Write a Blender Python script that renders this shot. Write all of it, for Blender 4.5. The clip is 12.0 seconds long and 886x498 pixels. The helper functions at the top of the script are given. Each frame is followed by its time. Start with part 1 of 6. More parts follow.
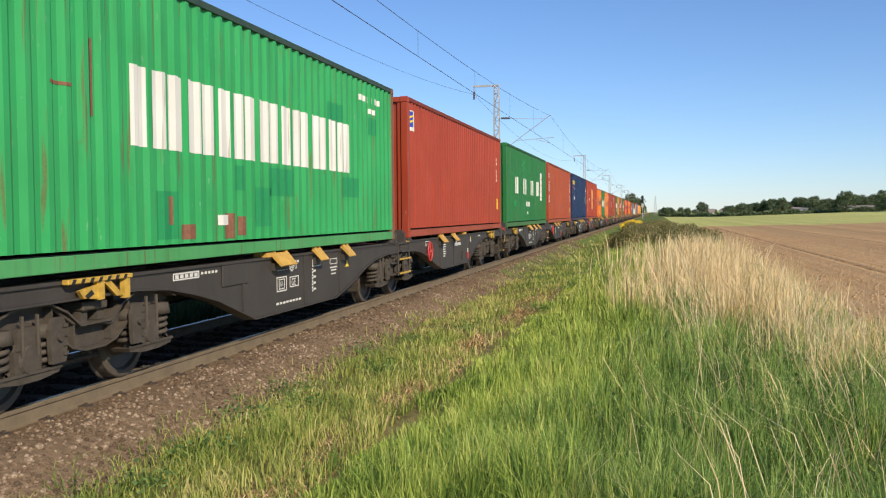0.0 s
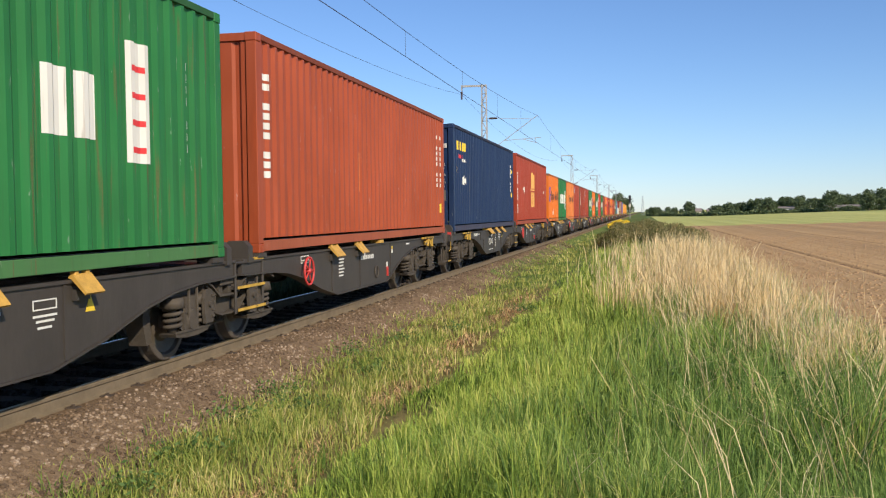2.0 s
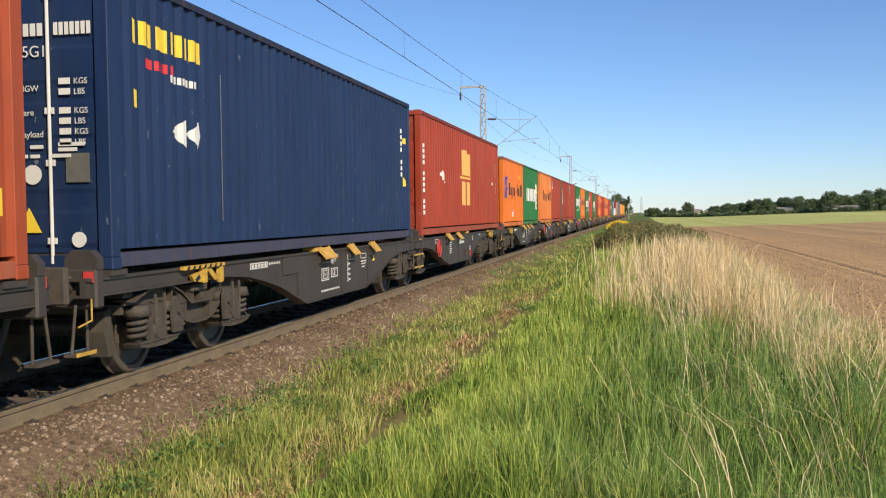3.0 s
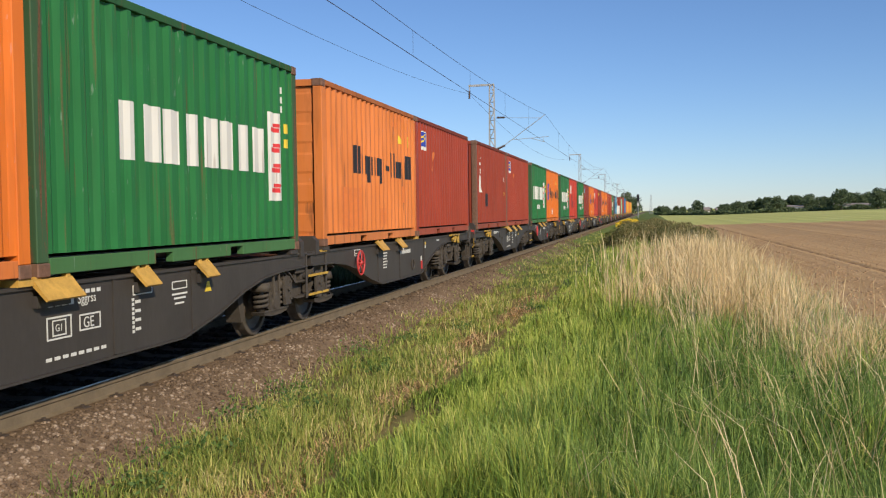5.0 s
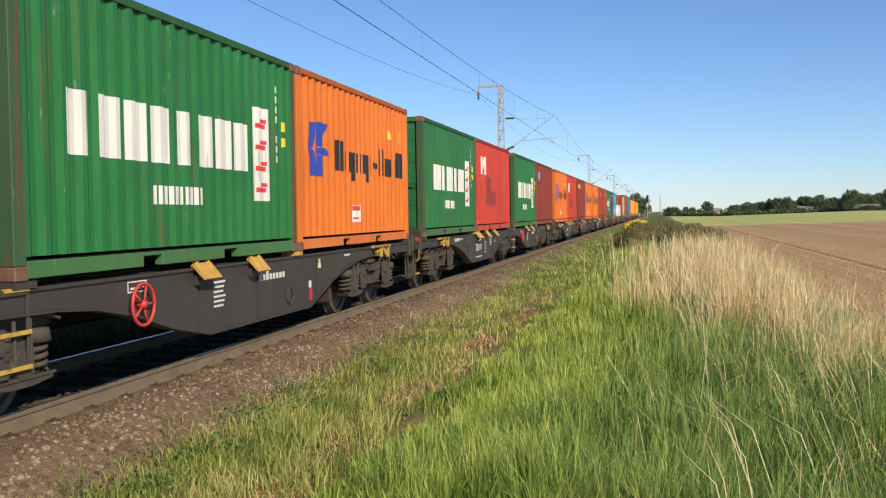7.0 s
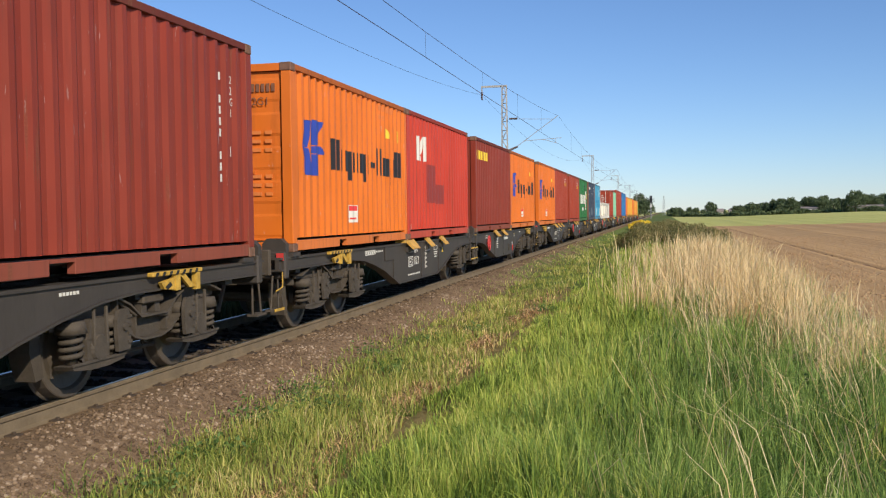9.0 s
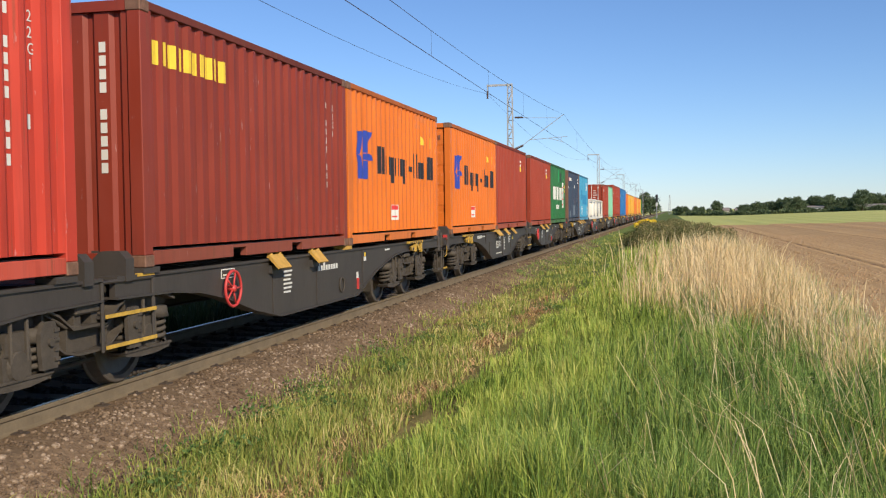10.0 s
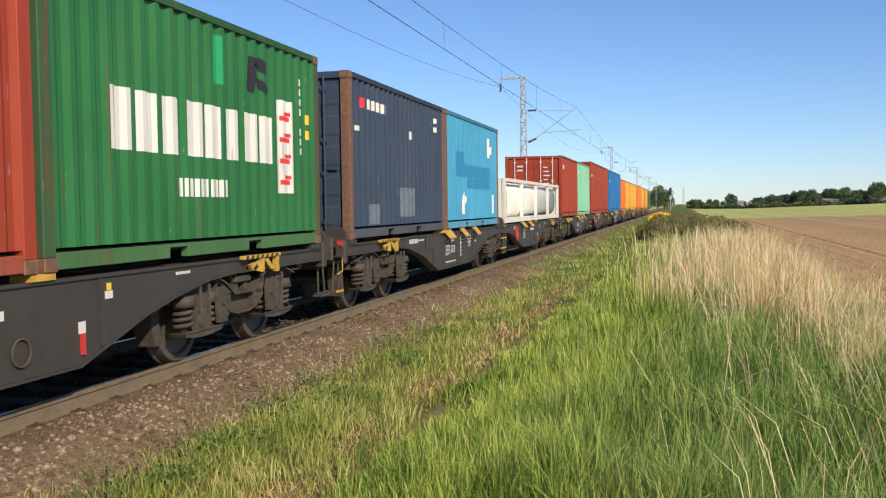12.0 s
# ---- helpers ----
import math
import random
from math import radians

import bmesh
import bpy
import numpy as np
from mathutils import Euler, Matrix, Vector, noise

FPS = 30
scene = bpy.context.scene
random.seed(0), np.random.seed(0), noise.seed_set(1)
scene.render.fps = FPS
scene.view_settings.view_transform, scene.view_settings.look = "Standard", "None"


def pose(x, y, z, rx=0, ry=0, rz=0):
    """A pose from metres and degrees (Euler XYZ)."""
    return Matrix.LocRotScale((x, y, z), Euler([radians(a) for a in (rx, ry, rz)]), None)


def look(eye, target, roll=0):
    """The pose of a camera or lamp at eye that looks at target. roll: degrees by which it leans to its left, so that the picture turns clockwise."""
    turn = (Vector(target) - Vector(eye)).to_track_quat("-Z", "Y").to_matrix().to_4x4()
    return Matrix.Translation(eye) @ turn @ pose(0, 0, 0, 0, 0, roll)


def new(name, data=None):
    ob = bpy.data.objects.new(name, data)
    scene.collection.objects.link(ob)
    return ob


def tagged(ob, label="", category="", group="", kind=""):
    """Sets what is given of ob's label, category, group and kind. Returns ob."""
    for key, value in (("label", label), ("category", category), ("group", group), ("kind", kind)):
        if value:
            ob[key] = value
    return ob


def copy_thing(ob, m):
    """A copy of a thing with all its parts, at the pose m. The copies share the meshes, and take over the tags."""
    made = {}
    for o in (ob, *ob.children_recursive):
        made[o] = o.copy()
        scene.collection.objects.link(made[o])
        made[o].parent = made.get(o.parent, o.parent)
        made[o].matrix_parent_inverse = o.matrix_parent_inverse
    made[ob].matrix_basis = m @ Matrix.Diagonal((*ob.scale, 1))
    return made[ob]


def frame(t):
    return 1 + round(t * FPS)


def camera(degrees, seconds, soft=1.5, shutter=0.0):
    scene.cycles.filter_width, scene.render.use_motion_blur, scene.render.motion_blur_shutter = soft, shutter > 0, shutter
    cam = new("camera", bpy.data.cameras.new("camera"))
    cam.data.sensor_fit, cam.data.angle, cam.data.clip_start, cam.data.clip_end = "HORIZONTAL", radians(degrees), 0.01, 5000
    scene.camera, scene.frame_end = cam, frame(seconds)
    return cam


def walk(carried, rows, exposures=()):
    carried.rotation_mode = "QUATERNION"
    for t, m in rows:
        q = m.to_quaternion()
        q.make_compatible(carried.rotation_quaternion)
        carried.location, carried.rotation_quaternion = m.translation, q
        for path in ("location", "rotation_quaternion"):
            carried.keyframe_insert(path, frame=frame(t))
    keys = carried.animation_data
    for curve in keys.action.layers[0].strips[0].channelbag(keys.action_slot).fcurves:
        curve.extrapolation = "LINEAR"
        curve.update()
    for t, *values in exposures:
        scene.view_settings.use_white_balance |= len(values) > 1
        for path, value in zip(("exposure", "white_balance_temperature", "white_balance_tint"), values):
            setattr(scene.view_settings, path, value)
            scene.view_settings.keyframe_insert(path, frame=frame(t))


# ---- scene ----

# ---------------------------------------------------------------- camera
EYE = (0.0, 0.0, 1.637)          # z = 0 is the top of the rails
cam = camera(49.15, 12.0, soft=1.2)


def aim(yaw, pitch, roll):
    y, p = radians(yaw), radians(pitch)
    way = Vector((-math.sin(y) * math.cos(p), math.cos(y) * math.cos(p), math.sin(p)))
    return look(EYE, Vector(EYE) + way, roll)


# seconds, yaw to the left, pitch, roll
AIM = [
    (0, 12.358, -2.078, -0.552),
    (0.5, 12.397, -2.013, -0.585),
    (1, 12.459, -2.020, -0.576),
    (1.5, 12.323, -2.163, -0.600),
    (2, 11.647, -2.080, -0.676),
    (2.5, 11.406, -2.052, -0.649),
    (3, 11.576, -2.032, -0.696),
    (5, 12.119, -2.108, -0.806),
    (5.5, 12.251, -2.051, -0.810),
    (6, 12.441, -2.070, -0.835),
    (6.5, 12.589, -2.069, -0.812),
    (7, 12.647, -2.048, -0.798),
    (9, 12.844, -2.030, -0.739),
    (9.5, 13.043, -1.986, -0.709),
    (10, 13.171, -2.096, -0.710),
    (10.5, 13.443, -2.118, -0.713),
    (11, 13.762, -2.140, -0.659),
    (11.5, 13.877, -2.280, -0.654),
    (12, 13.944, -2.481, -0.766),
]
walk(cam, [(t, aim(y, p, r)) for t, y, p, r in AIM], exposures=[(t, v, 5540, 14) for t, v in (
    (0, 0.0), (0.5, -0.1), (1, -0.04), (2, 0.0), (3, 0.0), (5, -0.22), (5.5, -0.08), (6, -0.1), (6.5, -0.05), (9, -0.12), (9.5, 0.0), (10, -0.05), (10.5, -0.1), (11, -0.26), (11.5, -0.1), (12, -0.03))])

# ---------------------------------------------------------------- light
SUN_EL, SUN_AZ = 31.0, 134.0      # elevation; azimuth clockwise from +y
world = bpy.data.worlds.new("sky")
scene.world = world
world.use_nodes = True
wn = world.node_tree
bg = wn.nodes["Background"]
sky = wn.nodes.new("ShaderNodeTexSky")
sky.sky_type, sky.sun_disc = "NISHITA", False
sky.sun_elevation, sky.sun_rotation = radians(SUN_EL), radians(SUN_AZ)
sky.altitude, sky.air_density, sky.dust_density, sky.ozone_density = 50, 0.88, 0.1, 3.5
wn.links.new(sky.outputs[0], bg.inputs[0])
bg.inputs[1].default_value = 0.112
sun = new("sun", bpy.data.lights.new("sun", "SUN"))
sun.data.energy, sun.data.angle, sun.data.color = 5.3, radians(0.53), (1.0, 0.79, 0.49)
e, a = radians(SUN_EL), radians(SUN_AZ)
sun.matrix_world = look((0, 0, 30), Vector((0, 0, 30)) - Vector((math.sin(a) * math.cos(e), math.cos(a) * math.cos(e), math.sin(e))))

# ---------------------------------------------------------------- helpers of this scene
XC = -6.14                        # middle of the track
ZB = 1.149                        # underside of the containers
L40, L20, PITCH, JOINT = 12.192, 6.058, 26.742, 13.2725
W2 = 1.219                        # half a container's width
rng = np.random.default_rng(7)


def ran(s0):
    return random.Random(s0)


def mesh_of(name, bm, material, smooth=False):
    me = bpy.data.meshes.new(name)
    bm.normal_update()
    bm.to_mesh(me)
    bm.free()
    for m in material if isinstance(material, (list, tuple)) else [material]:
        me.materials.append(m)
    if smooth:
        me.shade_smooth()
    return me


def part(name, bm, material, parent, label="", smooth=False):
    ob = new(name, mesh_of(name, bm, material, smooth))
    ob.parent = parent
    return tagged(ob, label)


def part_of(name, me, parent, m=None, label=""):
    ob = new(name, me)
    ob.parent = parent
    if m is not None:
        ob.matrix_basis = m
    return tagged(ob, label)


def thing(name, label, category, group="", m=None):
    ob = new(name)
    ob.empty_display_size = 0.2
    if m is not None:
        ob.matrix_basis = m
    return tagged(ob, label, category, group)


def box(bm, x0, x1, y0, y1, z0, z1, bevel=0.0):
    v = [bm.verts.new(p) for p in ((x0, y0, z0), (x1, y0, z0), (x1, y1, z0), (x0, y1, z0), (x0, y0, z1), (x1, y0, z1), (x1, y1, z1), (x0, y1, z1))]
    f = [bm.faces.new([v[i] for i in q]) for q in ((3, 2, 1, 0), (4, 5, 6, 7), (0, 1, 5, 4), (1, 2, 6, 5), (2, 3, 7, 6), (3, 0, 4, 7))]
    if bevel:
        bmesh.ops.bevel(bm, geom=list({e for q in f for e in q.edges}), offset=bevel, segments=1, affect="EDGES", profile=0.5)
    return bm


def boxed(*a, bevel=0.0):
    return box(bmesh.new(), *a, bevel=bevel)


def prism(bm, pts, axis, a, b):
    """Extrude a closed outline from a to b along an axis: 'x' takes (y, z), 'y' takes (x, z), 'z' takes (x, y)."""
    put = {"x": lambda p, c: (c, p[0], p[1]), "y": lambda p, c: (p[0], c, p[1]), "z": lambda p, c: (p[0], p[1], c)}[axis]
    lo = [bm.verts.new(put(p, a)) for p in pts]
    hi = [bm.verts.new(put(p, b)) for p in pts]
    n = len(pts)
    bm.faces.new(lo), bm.faces.new(hi[::-1])
    for i in range(n):
        bm.faces.new((lo[i], hi[i], hi[(i + 1) % n], lo[(i + 1) % n]))
    bmesh.ops.recalc_face_normals(bm, faces=bm.faces)
    return bm


def cyl(bm, axis, c, r, a, b, n=20, r2=None):
    """A cylinder or cone round a point c of the other two axes."""
    r2 = r if r2 is None else r2
    put = {"x": lambda p, q: (q, p[0], p[1]), "y": lambda p, q: (p[0], q, p[1]), "z": lambda p, q: (p[0], p[1], q)}[axis]
    ring = [(math.cos(2 * math.pi * i / n), math.sin(2 * math.pi * i / n)) for i in range(n)]
    lo = [bm.verts.new(put((c[0] + r * u, c[1] + r * w), a)) for u, w in ring]
    hi = [bm.verts.new(put((c[0] + r2 * u, c[1] + r2 * w), b)) for u, w in ring]
    fs = [bm.faces.new(lo), bm.faces.new(hi[::-1])]
    fs += [bm.faces.new((lo[i], hi[i], hi[(i + 1) % n], lo[(i + 1) % n])) for i in range(n)]
    bmesh.ops.recalc_face_normals(bm, faces=fs)
    return bm


def torus(bm, m, R, r, n=28, k=8):
    rows = [[bm.verts.new(m @ Vector(((R + r * math.cos(2 * math.pi * j / k)) * math.cos(2 * math.pi * i / n), (R + r * math.cos(2 * math.pi * j / k)) * math.sin(2 * math.pi * i / n), r * math.sin(2 * math.pi * j / k)))) for j in range(k)] for i in range(n)]
    for i in range(n):
        for j in range(k):
            bm.faces.new((rows[i][j], rows[(i + 1) % n][j], rows[(i + 1) % n][(j + 1) % k], rows[i][(j + 1) % k]))
    return bm


def rod(bm, a, b, r, n=8):
    a, b = Vector(a), Vector(b)
    q = (b - a).to_track_quat("Z", "Y").to_matrix()
    ring = [q @ Vector((r * math.cos(2 * math.pi * i / n), r * math.sin(2 * math.pi * i / n), 0)) for i in range(n)]
    lo, hi = [bm.verts.new(a + p) for p in ring], [bm.verts.new(b + p) for p in ring]
    bm.faces.new(lo[::-1]), bm.faces.new(hi)
    for i in range(n):
        bm.faces.new((lo[i], lo[(i + 1) % n], hi[(i + 1) % n], hi[i]))
    return bm


def raw_mesh(name, verts, faces, material, smooth=False):
    """A mesh from numpy arrays: verts (n, 3), faces (m, k), all with k corners."""
    me = bpy.data.meshes.new(name)
    m, k = faces.shape
    me.vertices.add(len(verts)), me.loops.add(m * k), me.polygons.add(m)
    me.vertices.foreach_set("co", verts.astype(np.float32).ravel())
    me.loops.foreach_set("vertex_index", faces.astype(np.int32).ravel())
    me.polygons.foreach_set("loop_start", np.arange(0, m * k, k, dtype=np.int32))
    me.update(calc_edges=True)
    me.materials.append(material)
    if smooth:
        me.shade_smooth()
    return me


# ---------------------------------------------------------------- materials
def nodes_of(name):
    m = bpy.data.materials.new(name)
    m.use_nodes = True
    nt = m.node_tree
    return m, nt, nt.nodes["Principled BSDF"]


def nd(nt, kind, **values):
    n = nt.nodes.new(kind)
    for k, v in values.items():
        n.inputs[k].default_value = v
    return n


def ramp(nt, src, stops):
    r = nt.nodes.new("ShaderNodeValToRGB")
    els = r.color_ramp.elements
    while len(els) < len(stops):
        els.new(0.5)
    for el, (p, c) in zip(els, stops):
        el.position, el.color = p, (*c, 1) if len(c) == 3 else c
    nt.links.new(src, r.inputs[0])
    return r.outputs[0]


def mix(nt, fac, a, b, how="MIX"):
    n = nt.nodes.new("ShaderNodeMix")
    n.data_type, n.blend_type = "RGBA", how
    for sock, val in ((n.inputs[0], fac), (n.inputs[6], a), (n.inputs[7], b)):
        if isinstance(val, (int, float)):
            sock.default_value = val
        elif isinstance(val, tuple):
            sock.default_value = (*val, 1)
        else:
            nt.links.new(val, sock)
    return n.outputs[2]


def noise_at(nt, scale, detail=4, rough=0.55, stretch=None, seed=0.0, coords="Object"):
    tc = nt.nodes.new("ShaderNodeTexCoord")
    mp = nt.nodes.new("ShaderNodeMapping")
    mp.inputs["Location"].default_value = (seed, seed * 1.7, seed * 0.6)
    if stretch:
        mp.inputs["Scale"].default_value = stretch
    nt.links.new(tc.outputs[coords], mp.inputs[0])
    n = nd(nt, "ShaderNodeTexNoise", Scale=scale, Detail=detail, Roughness=rough)
    nt.links.new(mp.outputs[0], n.inputs["Vector"])
    return n.outputs["Fac"]


def bump(nt, bsdf, src, strength, dist):
    b = nd(nt, "ShaderNodeBump", Strength=strength, Distance=dist)
    nt.links.new(src, b.inputs["Height"])
    nt.links.new(b.outputs[0], bsdf.inputs["Normal"])


COLOURS, RAIL_PAINTS = {}, {}


def paint(name, col, worn=0.3, seed=0.0, rough=0.45, fade=0.25):
    """Weathered container paint: faded in upright streaks, with rust spots and grime."""
    m, nt, b = nodes_of(name)
    COLOURS[m.name] = (col, worn, seed)
    pale = tuple(min(1, c * 0.9 + 0.02 + 0.10 * max(col)) for c in col)
    dark = tuple(c * 0.68 for c in col)
    streak = ramp(nt, noise_at(nt, 3.0, 5, 0.6, (1, 2.4, 0.22), seed), [(0.35, (0, 0, 0)), (0.75, (1, 1, 1))])
    cloud = ramp(nt, noise_at(nt, 0.9, 3, 0.5, None, seed + 3), [(0.35, (0, 0, 0)), (0.7, (1, 1, 1))])
    f1 = nd(nt, "ShaderNodeMath")
    f1.operation = "MULTIPLY"
    nt.links.new(streak, f1.inputs[0])
    f1.inputs[1].default_value = fade
    c = mix(nt, f1.outputs[0], col, pale)
    f2 = nd(nt, "ShaderNodeMath")
    f2.operation = "MULTIPLY"
    nt.links.new(cloud, f2.inputs[0])
    f2.inputs[1].default_value = 0.5
    c = mix(nt, f2.outputs[0], c, dark)
    lo = 0.74 - 0.12 * worn
    rust = ramp(nt, noise_at(nt, 5.0, 8, 0.68, (1, 1, 0.45), seed + 9), [(lo, (0, 0, 0)), (lo + 0.05, (1, 1, 1))])
    grain = noise_at(nt, 60, 3, 0.6, None, seed)
    rustcol = ramp(nt, grain, [(0.3, (0.09, 0.035, 0.018)), (0.7, (0.22, 0.10, 0.05))])
    c = mix(nt, rust, c, rustcol)
    if "marking" not in name:          # short pale scuffs and dark upright grime
        scuff = ramp(nt, noise_at(nt, 9.0, 4, 0.6, (1, 2.6, 0.5), seed + 31), [(0.675, (0, 0, 0)), (0.71, (0.55,) * 3)])
        c = mix(nt, scuff, c, tuple(min(1, 0.6 * q + 0.22) for q in col))
        grime = ramp(nt, noise_at(nt, 5.0, 4, 0.65, (1, 1.6, 0.12), seed + 41), [(0.52, (0, 0, 0)), (0.72, (0.45,) * 3)])
        c = mix(nt, grime, c, tuple(0.45 * q + 0.01 for q in col))
    if worn > 0.25:                    # thin upright runs of rust
        top = 0.665 - 0.10 * worn
        runs = ramp(nt, noise_at(nt, 7.0, 3, 0.5, (1, 2.2, 0.10), seed + 21), [(top, (0, 0, 0)), (top + 0.06, (0.85 * min(1, worn + 0.2),) * 3)])
        c = mix(nt, runs, c, rustcol)
    nt.links.new(c, b.inputs["Base Color"])
    r = ramp(nt, streak, [(0.0, (rough,) * 3), (1.0, (min(1, rough + 0.2),) * 3)])
    nt.links.new(r, b.inputs["Roughness"])
    b.inputs["Specular IOR Level"].default_value = 0.32
    bump(nt, b, noise_at(nt, 2.2, 3, 0.5, None, seed + 5), 0.35, 0.02)
    return m


def dusty(m):
    """The same paint under a film of road and brake dust, for the lower rails."""
    if m.name not in RAIL_PAINTS:
        col, worn, seed = COLOURS[m.name]
        RAIL_PAINTS[m.name] = paint(m.name + "_dusty", tuple(0.86 * c + 0.14 * d for c, d in zip(col, (0.34, 0.25, 0.17))), max(0.4, worn), seed + 2, 0.7, 0.4)
    return RAIL_PAINTS[m.name]


def worn_shaded(m):
    """The same paint weathered and darker, the upper rails' shade put into the colour."""
    if m.name + "_sooty" not in RAIL_PAINTS:
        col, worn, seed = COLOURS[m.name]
        RAIL_PAINTS[m.name + "_sooty"] = paint(m.name + "_sooty", tuple(0.55 * c + 0.012 for c in col), 0.6, seed + 6, 0.7, 0.3)
    return RAIL_PAINTS[m.name + "_sooty"]


def plain(name, col, rough=0.6, metal=0.0, var=0.25, scale=8.0, relief=0.0, stretch=None):
    m, nt, b = nodes_of(name)
    f = noise_at(nt, scale, 5, 0.6, stretch)
    fine = noise_at(nt, scale * 9, 3, 0.6, stretch)
    lo, hi = tuple(c * (1 - var) for c in col), tuple(min(1, c * (1 + var)) for c in col)
    c = ramp(nt, f, [(0.3, lo), (0.7, hi)])
    c = mix(nt, 0.3, c, ramp(nt, fine, [(0.3, lo), (0.7, hi)]))
    nt.links.new(c, b.inputs["Base Color"])
    b.inputs["Roughness"].default_value, b.inputs["Metallic"].default_value = rough, metal
    if relief:
        bump(nt, b, fine, 0.6, relief)
    return m


def leafy(name, stops, trans=0.25, scale=0.5, rough=0.6):
    """Blades and leaves: colour by blade and in drifts over the ground, some light let through."""
    m, nt, b = nodes_of(name)
    geo = nt.nodes.new("ShaderNodeNewGeometry")
    drift = noise_at(nt, scale, 3, 0.5)
    add = nd(nt, "ShaderNodeMath")
    add.operation = "MULTIPLY_ADD"
    nt.links.new(geo.outputs["Random Per Island"], add.inputs[0])
    add.inputs[1].default_value = 0.72
    half = nd(nt, "ShaderNodeMath")
    half.operation = "MULTIPLY_ADD"
    nt.links.new(drift, half.inputs[0])
    half.inputs[1].default_value, half.inputs[2].default_value = 1.25, -0.48
    nt.links.new(half.outputs[0], add.inputs[2])
    c = ramp(nt, add.outputs[0], stops)
    nt.links.new(c, b.inputs["Base Color"])
    b.inputs["Roughness"].default_value = rough
    b.inputs["Specular IOR Level"].default_value = 0.25
    t = nt.nodes.new("ShaderNodeBsdfTranslucent")
    nt.links.new(c, t.inputs[0])
    mx = nt.nodes.new("ShaderNodeMixShader")
    mx.inputs[0].default_value = trans
    nt.links.new(b.outputs[0], mx.inputs[1])
    nt.links.new(t.outputs[0], mx.inputs[2])
    nt.links.new(mx.outputs[0], nt.nodes["Material Output"].inputs[0])
    return m


M = {}
M["evergreen"] = paint("bright_green_paint", (0.045, 0.36, 0.10), 0.5, 1.0)
M["green"] = paint("deep_green_paint", (0.026, 0.175, 0.042), 0.35, 2.0)
M["green_post"] = paint("rusty_green_paint", (0.05, 0.11, 0.045), 1.0, 22.0, 0.65, 0.4)
M["green_b"] = paint("deep_green_paint_dusty", (0.03, 0.165, 0.045), 0.3, 5.0)
M["red"] = paint("oxide_red_paint", (0.345, 0.050, 0.018), 0.3, 3.0)
M["red_d"] = paint("dull_red_paint", (0.305, 0.046, 0.018), 0.45, 17.0, 0.55, 0.4)
M["red_b"] = paint("warm_red_paint", (0.36, 0.072, 0.022), 0.2, 4.0)
M["red_c"] = paint("bright_red_paint", (0.53, 0.050, 0.022), 0.35, 6.0)
M["maroon"] = paint("maroon_paint", (0.25, 0.038, 0.018), 0.3, 7.0)
M["navy"] = paint("navy_paint", (0.012, 0.031, 0.094), 0.15, 8.0)
M["slate"] = paint("slate_blue_paint", (0.043, 0.066, 0.11), 0.35, 9.0, 0.55, 0.4)
M["sky"] = paint("light_blue_paint", (0.08, 0.36, 0.58), 0.25, 10.0)
M["blue"] = paint("mid_blue_paint", (0.03, 0.17, 0.45), 0.2, 11.0)
M["orange"] = paint("orange_paint", (0.74, 0.185, 0.012), 0.15, 12.0, 0.45, 0.15)
M["orange_old"] = paint("faded_orange_paint", (0.72, 0.22, 0.04), 0.45, 13.0, 0.55, 0.4)
M["yellow"] = paint("yellow_paint", (0.75, 0.40, 0.03), 0.2, 14.0)
M["mint"] = paint("pale_green_paint", (0.28, 0.62, 0.40), 0.15, 15.0)
M["cream"] = paint("off_white_tank_paint", (0.82, 0.80, 0.72), 0.25, 16.0)
M["white"] = paint("white_marking", (0.74, 0.74, 0.69), 0.26, 31.0, 0.55, 0.3)
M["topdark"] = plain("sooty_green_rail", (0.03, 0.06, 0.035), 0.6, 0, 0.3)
M["black"] = plain("black_marking", (0.018, 0.018, 0.02), 0.5, 0, 0.2)
M["bluelogo"] = plain("blue_marking", (0.03, 0.06, 0.38), 0.5, 0, 0.1)
M["gold"] = plain("ochre_marking", (0.72, 0.42, 0.10), 0.55, 0, 0.1)
M["yellowmark"] = plain("yellow_marking", (0.80, 0.58, 0.03), 0.55, 0, 0.1)
M["redmark"] = plain("red_marking", (0.65, 0.04, 0.04), 0.55, 0, 0.1)
M["aqua"] = plain("light_blue_sticker", (0.08, 0.40, 0.62), 0.5, 0, 0.1)
M["patchgreen"] = plain("repair_green", (0.02, 0.24, 0.075), 0.55, 0, 0.1)
M["patchgreen_l"] = plain("fresh_green", (0.03, 0.33, 0.11), 0.55, 0, 0.1)
M["patchred"] = plain("repair_red", (0.24, 0.035, 0.028), 0.55, 0, 0.12)
M["patchorange"] = plain("repair_orange", (0.60, 0.17, 0.03), 0.55, 0, 0.12)
M["rustpatch"] = plain("rust_patch", (0.20, 0.09, 0.05), 0.8, 0, 0.35, 20)
M["patchblue"] = plain("repair_blue", (0.035, 0.22, 0.42), 0.55, 0, 0.1)
M["patchgrey"] = plain("repair_grey", (0.13, 0.16, 0.20), 0.6, 0, 0.3)
M["greyplate"] = plain("dull_plate", (0.17, 0.17, 0.15), 0.5, 0.3, 0.2)
M["casting"] = plain("worn_casting", (0.20, 0.11, 0.07), 0.7, 0.2, 0.4, 14, 0.004)
M["wagon"] = plain("charcoal_wagon_paint", (0.052, 0.045, 0.039), 0.6, 0, 0.22, 2.5, 0.003, (1, 1, 0.35))
M["bogie"] = plain("dusty_bogie_steel", (0.070, 0.058, 0.044), 0.8, 0, 0.35, 7, 0.006)
